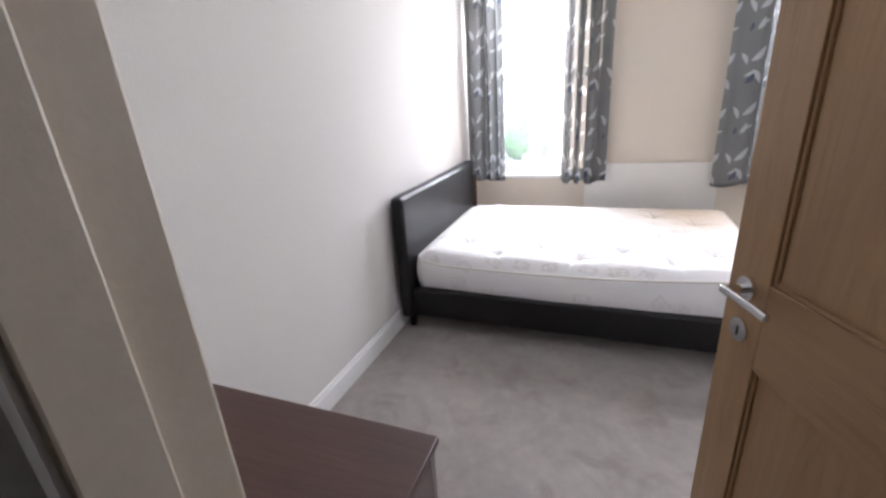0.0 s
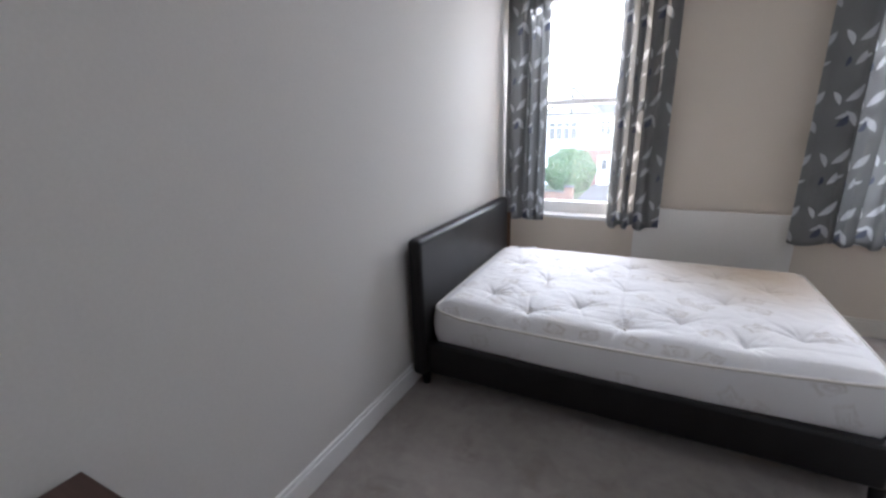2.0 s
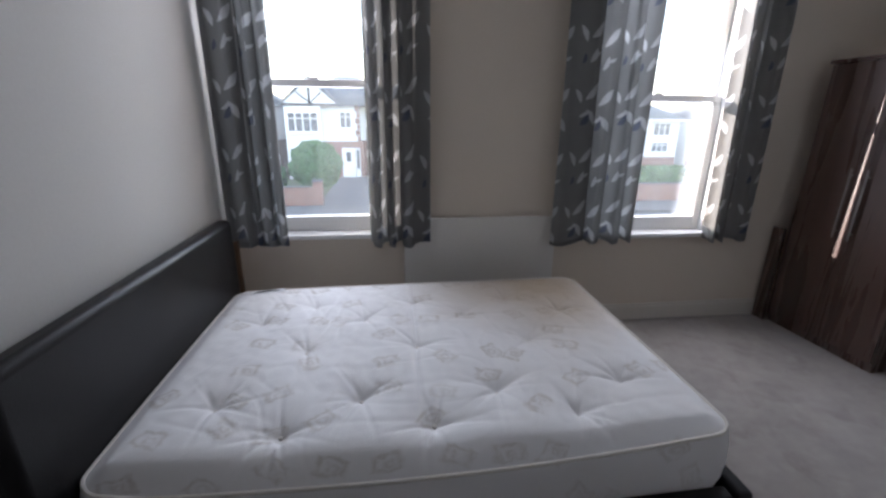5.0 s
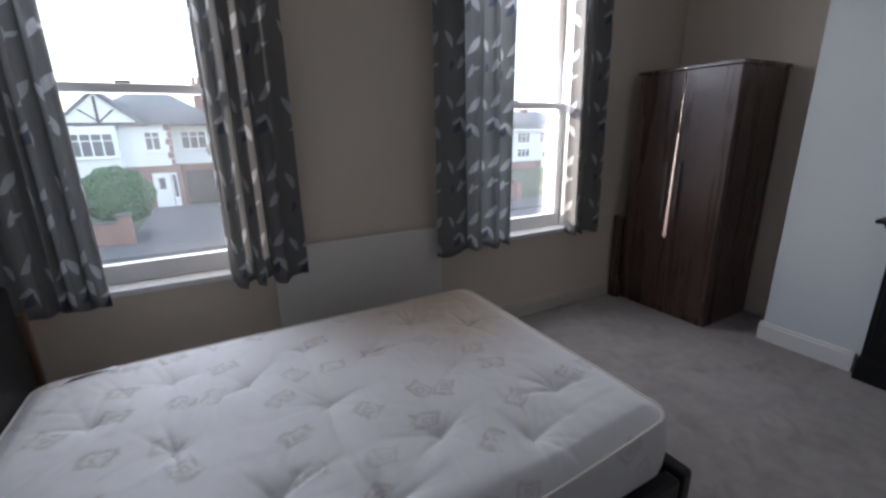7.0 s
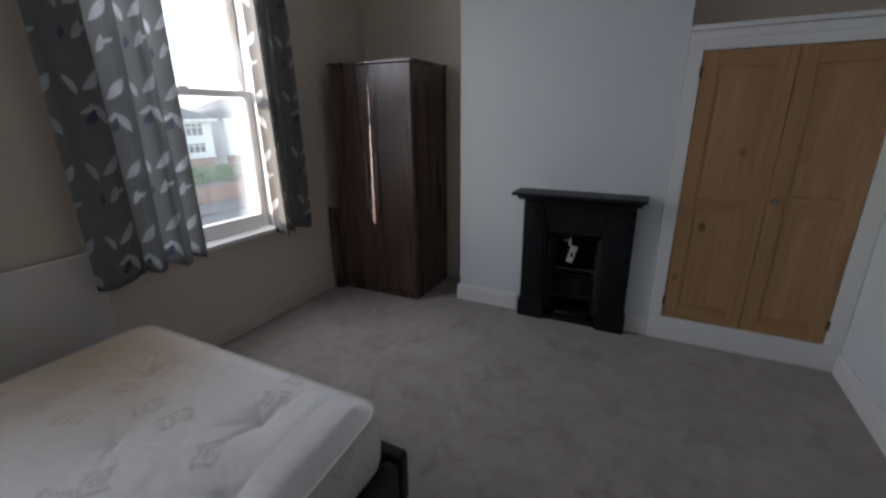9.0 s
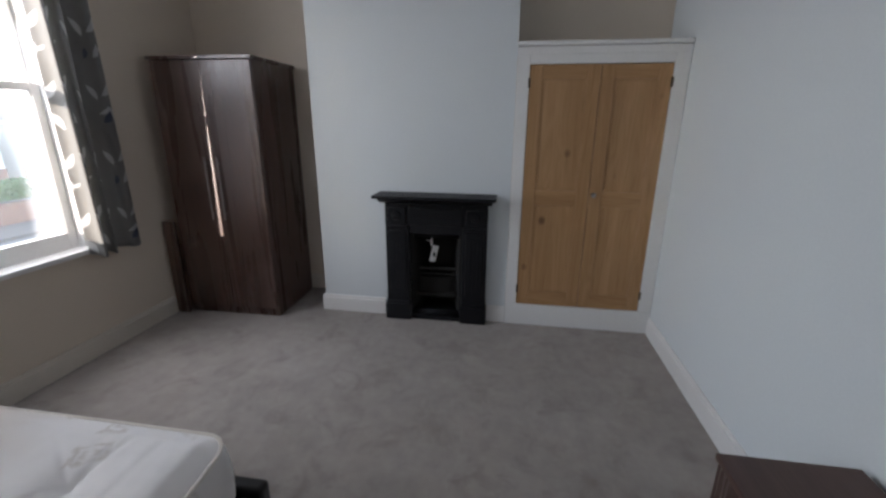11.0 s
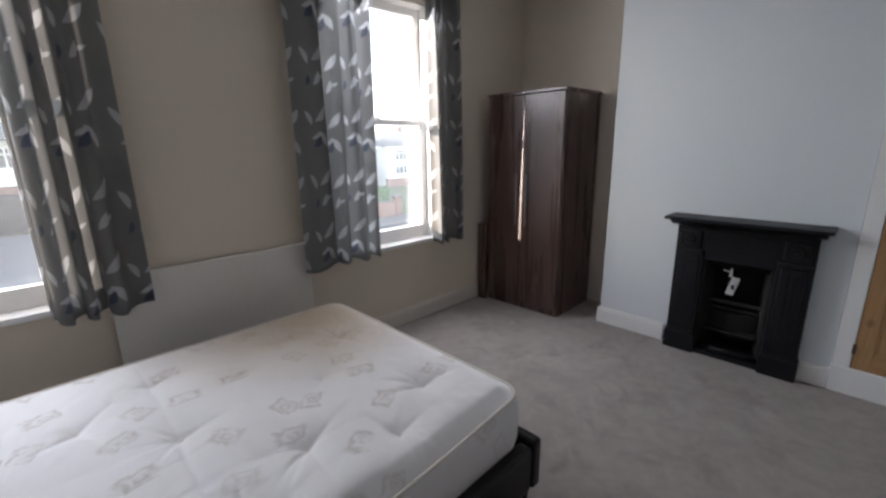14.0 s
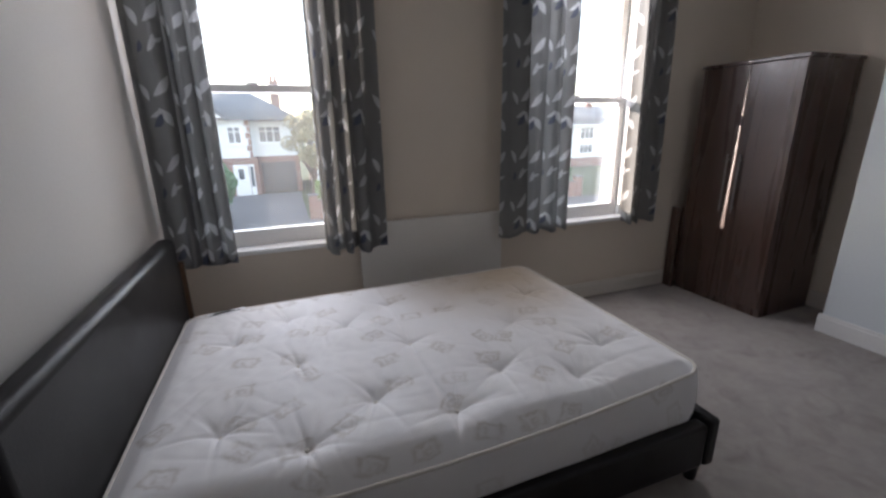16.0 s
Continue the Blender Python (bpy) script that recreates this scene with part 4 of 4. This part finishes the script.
for z0, z1 in ((0.20, 0.83), (1.02, 1.88)):
    part("panel", box(0.11, L - 0.11, 0.012, T - 0.012, z0 - 0.004, z1 + 0.004), OAK, door, local=True)
    for y0, y1 in ((0.006, 0.013), (T - 0.013, T - 0.006)):
        mo = box(0.115, 0.123, y0, y1, z0, z1, 0.002)
        box(L - 0.123, L - 0.115, y0, y1, z0, z1, 0.002, mo)
        box(0.123, L - 0.123, y0, y1, z0, z0 + 0.008, 0.002, mo)
        box(0.123, L - 0.123, y0, y1, z1 - 0.008, z1, 0.002, mo)
        part("bead", mo, OAK, door, local=True)
HX = L - 0.062
for y, sg in ((T, 1), (0, -1)):
    part("rose", rod((HX, y, 0.990), (HX, y + sg * 0.009, 0.990), 0.026, seg=28), CHROME, door, local=True)
    le = rod((HX, y + sg * 0.008, 0.990), (HX, y + sg * 0.048, 0.990), 0.0095)
    one = box(HX - 0.125, HX + 0.012, y + sg * 0.048 - 0.006, y + sg * 0.048 + 0.006, 0.982, 0.999, 0.004, seg=3)
    merge(le, one)
    part("lever", le, CHROME, door, "polished chrome lever handle", local=True)
    es = part("escutcheon", rod((HX, y, 0.895), (HX, y + sg * 0.007, 0.895), 0.026, seg=28), CHROME, door, local=True)
    part("keyhole", box(HX - 0.003, HX + 0.003, y + sg * 0.006, y + sg * 0.0078, 0.882, 0.904, 0.001), IRON, es, local=True)
for z in (0.22, 1.0, 1.75):
    part("hinge", rod((0.0, -0.004, z), (0.0, -0.004, z + 0.1), 0.006), STEEL, door, local=True)

# ---- outside: street, houses, planting ----
GZ = -2.8
structure("ground", box(-400, 400, 0.32, 900, GZ - 0.5, GZ - 0.02), GRASS, "flat ground reaching the horizon")
structure("road", box(-120, 140, 5.0, 15.2, GZ - 0.3, GZ), ASPHALT, "grey asphalt street")
structure("pavement_near", box(-120, 140, 2.6, 5.0, GZ - 0.3, GZ + 0.12), PAVING, "concrete pavement")
structure("pavement_far", box(-120, 140, 15.2, 17.4, GZ - 0.3, GZ + 0.12), PAVING, "concrete pavement")


def tri_roof(x0, x1, y0, y1, z, top, hip):
    bm = bmesh.new()
    ym = (y0 + y1) / 2
    a = [bm.verts.new(p) for p in ((x0, y0, z), (x1, y0, z), (x1, y1, z), (x0, y1, z))]
    r = [bm.verts.new((x0 + hip, ym, top)), bm.verts.new((x1 - hip, ym, top))]
    for f in ((a[0], a[1], r[1], r[0]), (a[1], a[2], r[1]), (a[2], a[3], r[0], r[1]), (a[3], a[0], r[0])):
        bm.faces.new(f)
    bm.faces.new(a)
    return bm


def house_window(h, x0, x1, z0, z1, y, lights):
    fr = box(x0, x1, y - 0.05, y + 0.03, z0, z0 + 0.08)
    box(x0, x1, y - 0.05, y + 0.03, z1 - 0.08, z1, bm=fr)
    box(x0, x1, y - 0.05, y + 0.03, z0 + (z1 - z0) * 0.66, z0 + (z1 - z0) * 0.66 + 0.05, bm=fr)
    for k in range(lights + 1):
        x = x0 + (x1 - x0 - 0.07) * k / lights
        box(x, x + 0.07, y - 0.045, y + 0.03, z0, z1, bm=fr)
    w = part("window", box(x0 + 0.01, x1 - 0.01, y - 0.02, y, z0 + 0.01, z1 - 0.01), HOUSE_GLASS, h)
    part("frame", fr, UPVC, w)
    part("window_sill", box(x0 - 0.06, x1 + 0.06, y - 0.12, y + 0.02, z0 - 0.07, z0), UPVC, w)


def house(x):
    """A rendered semi with a gabled front bay; x: its front door."""
    h = thing("house", "white rendered semi-detached house with slate roof and brick ground floor", "house", (x, 27.5, GZ), group="houses across the street")
    F = 27.5
    part("lower_wall", box(x - 4.1, x + 1.0, F, F + 8, GZ, -0.35), BRICK, h)
    part("upper_wall", box(x - 4.1, x + 0.75, F, F + 8, -0.35, 2.0), RENDERED, h)
    part("garage_wall", box(x + 0.75, x + 3.6, F + 0.9, F + 8, -0.35, 1.9), RENDERED, h)
    part("garage_lower_wall", box(x + 1.0, x + 3.6, F + 0.9, F + 8, GZ, -0.35), BRICK, h)
    q = None
    for k in range(6):
        q = box(x + 0.6 - 0.12 * (k % 2), x + 0.77, F - 0.02, F + 0.3, -0.35 + k * 0.39, 0.0 + k * 0.39, bm=q)
    part("quoins", q, BRICK, h)
    part("roof", tri_roof(x - 4.4, x + 3.9, F - 0.35, F + 8.3, 1.95, 4.1, 3.4), SLATE, h)
    g = prism([(x - 4.15, 1.98), (x - 0.55, 1.98), (x - 2.35, 3.55)], "y", F - 0.45, F + 1.5)
    part("gable", g, RENDERED, h)
    rf = prism([(x - 4.45, 1.9), (x - 4.25, 1.9), (x - 2.35, 3.6), (x - 2.35, 3.78)], "y", F - 0.55, F + 3)
    prism([(x - 0.25, 1.9), (x - 0.45, 1.9), (x - 2.35, 3.6), (x - 2.35, 3.78)], "y", F - 0.55, F + 3, rf)
    part("gable_roof", rf, SLATE, h)
    bt = box(x - 4.15, x - 0.55, F - 0.50, F - 0.44, 1.94, 2.08)
    for sg in (-1, 1):
        prism([(x - 2.35, 2.1), (x - 2.25, 2.1), (x - 2.30 + sg * 0.75, 2.75), (x - 2.42 + sg * 0.75, 2.75)], "y", F - 0.49, F - 0.44, bt)
    box(x - 2.41, x - 2.29, F - 0.49, F - 0.44, 2.08, 3.4, bm=bt)
    part("gable_timbers", bt, TIMBER, h)
    part("bay_wall", box(x - 4.0, x - 1.7, F - 0.5, F + 0.1, GZ, 1.9), RENDERED, h)
    house_window(h, x - 3.85, x - 1.85, 0.25, 1.55, F - 0.5, 4)
    house_window(h, x - 3.85, x - 1.85, -2.0, -0.7, F - 0.5, 4)
    house_window(h, x - 0.55, x + 0.25, 0.5, 1.6, F, 2)
    house_window(h, x + 1.2, x + 2.6, 0.5, 1.6, F + 0.9, 3)
    d = part("front_door", box(x - 0.5, x + 0.38, F - 0.06, F + 0.02, GZ + 0.02, -0.78, 0.01), UPVC, h)
    part("pane", box(x - 0.22, x + 0.1, F - 0.075, F - 0.05, -1.7, -1.05), HOUSE_GLASS, d)
    sd = part("side_light", box(x + 0.42, x + 0.72, F - 0.05, F + 0.02, GZ + 0.02, -0.78, 0.01), UPVC, h)
    part("pane", box(x + 0.48, x + 0.66, F - 0.06, F - 0.03, -2.2, -0.9), HOUSE_GLASS, sd)
    gd = box(x + 1.15, x + 3.3, F + 0.85, F + 0.95, GZ + 0.02, -0.75)
    for k in range(6):
        box(x + 1.15, x + 3.3, F + 0.83, F + 0.86, GZ + 0.1 + k * 0.32, GZ + 0.38 + k * 0.32, 0.01, gd)
    part("garage_door", gd, TIMBER, h)
    ch = part("chimney", box(x + 2.2, x + 2.8, F + 3.6, F + 4.2, 2.0, 4.6), BRICK, h)
    for k in (0, 1):
        part("chimney_pot", rod((x + 2.37 + 0.27 * k, F + 3.9, 4.58), (x + 2.37 + 0.27 * k, F + 3.9, 5.0), 0.11, 0.09), BRICK, ch)
    return h


first = house(-1.9)
PITCH = 8.6
for k in (-2, -1, 1):
    copy_thing(first, pose(-1.9 + k * PITCH, 27.5, GZ))


def plain_house(x):
    """A lower white house set further back: two rendered storeys under a shallow hipped roof; x: its middle."""
    F, E = 33.0, 1.25
    h = thing("house", "low white rendered house with a shallow slate roof beyond a hedge", "house", (x, F, GZ), group="houses further along the street")
    part("wall", box(x - 4.6, x + 4.6, F, F + 7.5, GZ, E), RENDERED, h)
    part("roof", tri_roof(x - 5.0, x + 5.0, F - 0.4, F + 7.9, E, 3.15, 3.0), SLATE, h)
    part("fascia", box(x - 5.0, x + 5.0, F - 0.43, F - 0.38, E - 0.16, E + 0.02), UPVC, h)
    part("plinth", box(x - 4.65, x + 4.65, F - 0.04, F + 0.3, GZ, -1.95), BRICK, h)
    for a in (-3.6, -0.7, 2.2):
        house_window(h, x + a, x + a + 1.6, -0.15, 0.95, F, 3)
    for a in (-3.6, 2.2):
        house_window(h, x + a, x + a + 1.6, -1.55, -0.65, F, 3)
    d = part("front_door", box(x - 0.4, x + 0.5, F - 0.06, F + 0.02, GZ + 0.02, -0.78, 0.01), UPVC, h)
    part("pane", box(x - 0.2, x + 0.3, F - 0.075, F - 0.05, -1.6, -1.0), HOUSE_GLASS, d)
    ch = part("chimney", box(x - 0.35, x + 0.35, F + 3.4, F + 4.0, 2.6, 3.75), BRICK, h)
    part("chimney_pot", rod((x, F + 3.7, 3.73), (x, F + 3.7, 4.05), 0.11, 0.09), BRICK, ch)
    return h


second = plain_house(21.5)
for k in (-1, 1, 2):
    copy_thing(second, pose(21.5 + k * 10.6, 33.0, GZ))
structure("driveway", box(-2.6, 1.5, 17.4, 27.5, GZ - 0.3, GZ + 0.05), ASPHALT, "tarmac driveway")


def foliage(centre, size, count, leaf, seed, shell=0.45, flat=False):
    """Many small leaf blades filling a lumpy crown."""
    rnd = random.Random(seed)
    bm = bmesh.new()
    c = Vector(centre)
    made = 0
    while made < count:
        if flat:
            v = Vector((rnd.uniform(-1, 1), rnd.uniform(-1, 1), rnd.uniform(-1, 1)))
            if max(abs(v.x), abs(v.y), abs(v.z)) < 0.72:
                continue
        else:
            v = Vector((rnd.gauss(0, 1), rnd.gauss(0, 1), rnd.gauss(0, 1))).normalized()
            lump = 0.9 + 0.16 * noise.noise(v * 2.3 + Vector((seed, 0, 0)))
            v *= lump * (1 - shell * rnd.random() ** 2)
        p = c + Vector((v.x * size[0], v.y * size[1], v.z * size[2]))
        s = leaf * rnd.uniform(0.6, 1.3)
        e = Euler((rnd.uniform(0, 6.28), rnd.uniform(0, 6.28), rnd.uniform(0, 6.28))).to_matrix()
        q = [bm.verts.new(p + e @ Vector(o)) for o in ((-s, 0, 0), (0, -s * 0.45, s * 0.1), (s, 0, 0), (0, s * 0.45, s * 0.1))]
        bm.faces.new(q)
        made += 1
    return bm


bs = thing("round_bush", "dense round clipped dark green bush behind the garden wall", "bush", (-2.85, 19.4, GZ))
part("trunk", rod((-2.85, 19.4, GZ - 0.02), (-2.85, 19.4, GZ + 1.2), 0.14, 0.09, seg=10), BARK, bs)
core = bmesh.new()
bmesh.ops.create_icosphere(core, subdivisions=3, radius=1.0)
for v in core.verts:
    v.co *= 0.86 + 0.10 * noise.noise(v.co * 2.3)
    v.co = Vector((v.co.x * 1.3, v.co.y * 1.2, v.co.z * 1.25)) + Vector((-2.85, 19.4, -1.05))
part("crown", merge(foliage((-2.85, 19.4, -1.05), (1.38, 1.3, 1.3), 9000, 0.085, 3, 0.22), core), LEAF, bs)


def garden_wall(x0, x1, h=0.95):
    g = thing("garden_wall", "low red brick garden wall along the pavement", "wall", ((x0 + x1) / 2, 17.6, GZ), group="garden walls")
    part("brickwork", box(x0, x1, 17.45, 17.68, GZ - 0.02, GZ + h), BRICK, g)
    part("coping", box(x0 - 0.03, x1 + 0.03, 17.42, 17.71, GZ + h, GZ + h + 0.06, 0.01), PAVING, g)
    for x in (x0, x1):
        part("pier", box(x - 0.2, x + 0.2, 17.40, 17.76, GZ - 0.02, GZ + h + 0.25), BRICK, g)
        part("cap", box(x - 0.24, x + 0.24, 17.36, 17.80, GZ + h + 0.25, GZ + h + 0.33, 0.015), PAVING, g)


garden_wall(-7.3, -2.5)
for k in range(5):
    garden_wall(1.75 + k * PITCH, (6.2 if k == 0 else 7.9) + k * PITCH)


def hedge(x0, x1, y, z0, z1, mat, label, seed):
    h = thing("hedge", label, "hedge", ((x0 + x1) / 2, y, GZ), group="garden hedges")
    b = foliage(((x0 + x1) / 2, y, (z0 + z1) / 2), ((x1 - x0) / 2, 0.45, (z1 - z0) / 2), 5200, 0.10, seed, flat=True)
    box(x0 + 0.1, x1 - 0.1, y - 0.34, y + 0.34, GZ - 0.02, z1 - 0.1, bm=b)
    part("leaves", b, mat, h)


for k in range(5):
    hedge(1.95 + k * PITCH, (6.1 if k == 0 else 7.8) + k * PITCH, 18.4, GZ + 0.3, GZ + 1.75, LIME if k % 2 == 0 else LEAF, "clipped yellow-green garden hedge behind the wall" if k % 2 == 0 else "clipped green garden hedge behind the wall", 11 + k)
hedge(-6.9, -4.3, 19.0, GZ + 0.3, GZ + 1.7, LEAF, "clipped green garden hedge behind the wall", 31)
tr = thing("tree", "small tree with thin pale autumn leaves in the front garden", "tree", (2.1, 23.0, GZ))
tk = rod((2.1, 23.0, GZ - 0.02), (2.15, 23.0, GZ + 1.7), 0.13, 0.08, seg=10)
rr = random.Random(8)
for k in range(9):
    a = k * 0.7
    rod((2.14, 23.0, GZ + 1.2 + 0.06 * k), (2.14 + math.cos(a) * 1.1, 23.0 + math.sin(a) * 1.0, GZ + 2.7 + 0.22 * k), 0.045, 0.012, seg=6, bm=tk)
part("trunk", tk, BARK, tr)
cr = None
for k in range(16):
    a = k * 2.4
    b = foliage((2.1 + math.cos(a) * rr.uniform(0.2, 1.4), 23.0 + math.sin(a) * 1.2, GZ + 2.2 + rr.uniform(0, 2.6)), (0.6, 0.6, 0.5), 340, 0.09, 40 + k, 0.9)
    cr = merge(cr, b)
part("crown", cr, AUTUMN, tr)
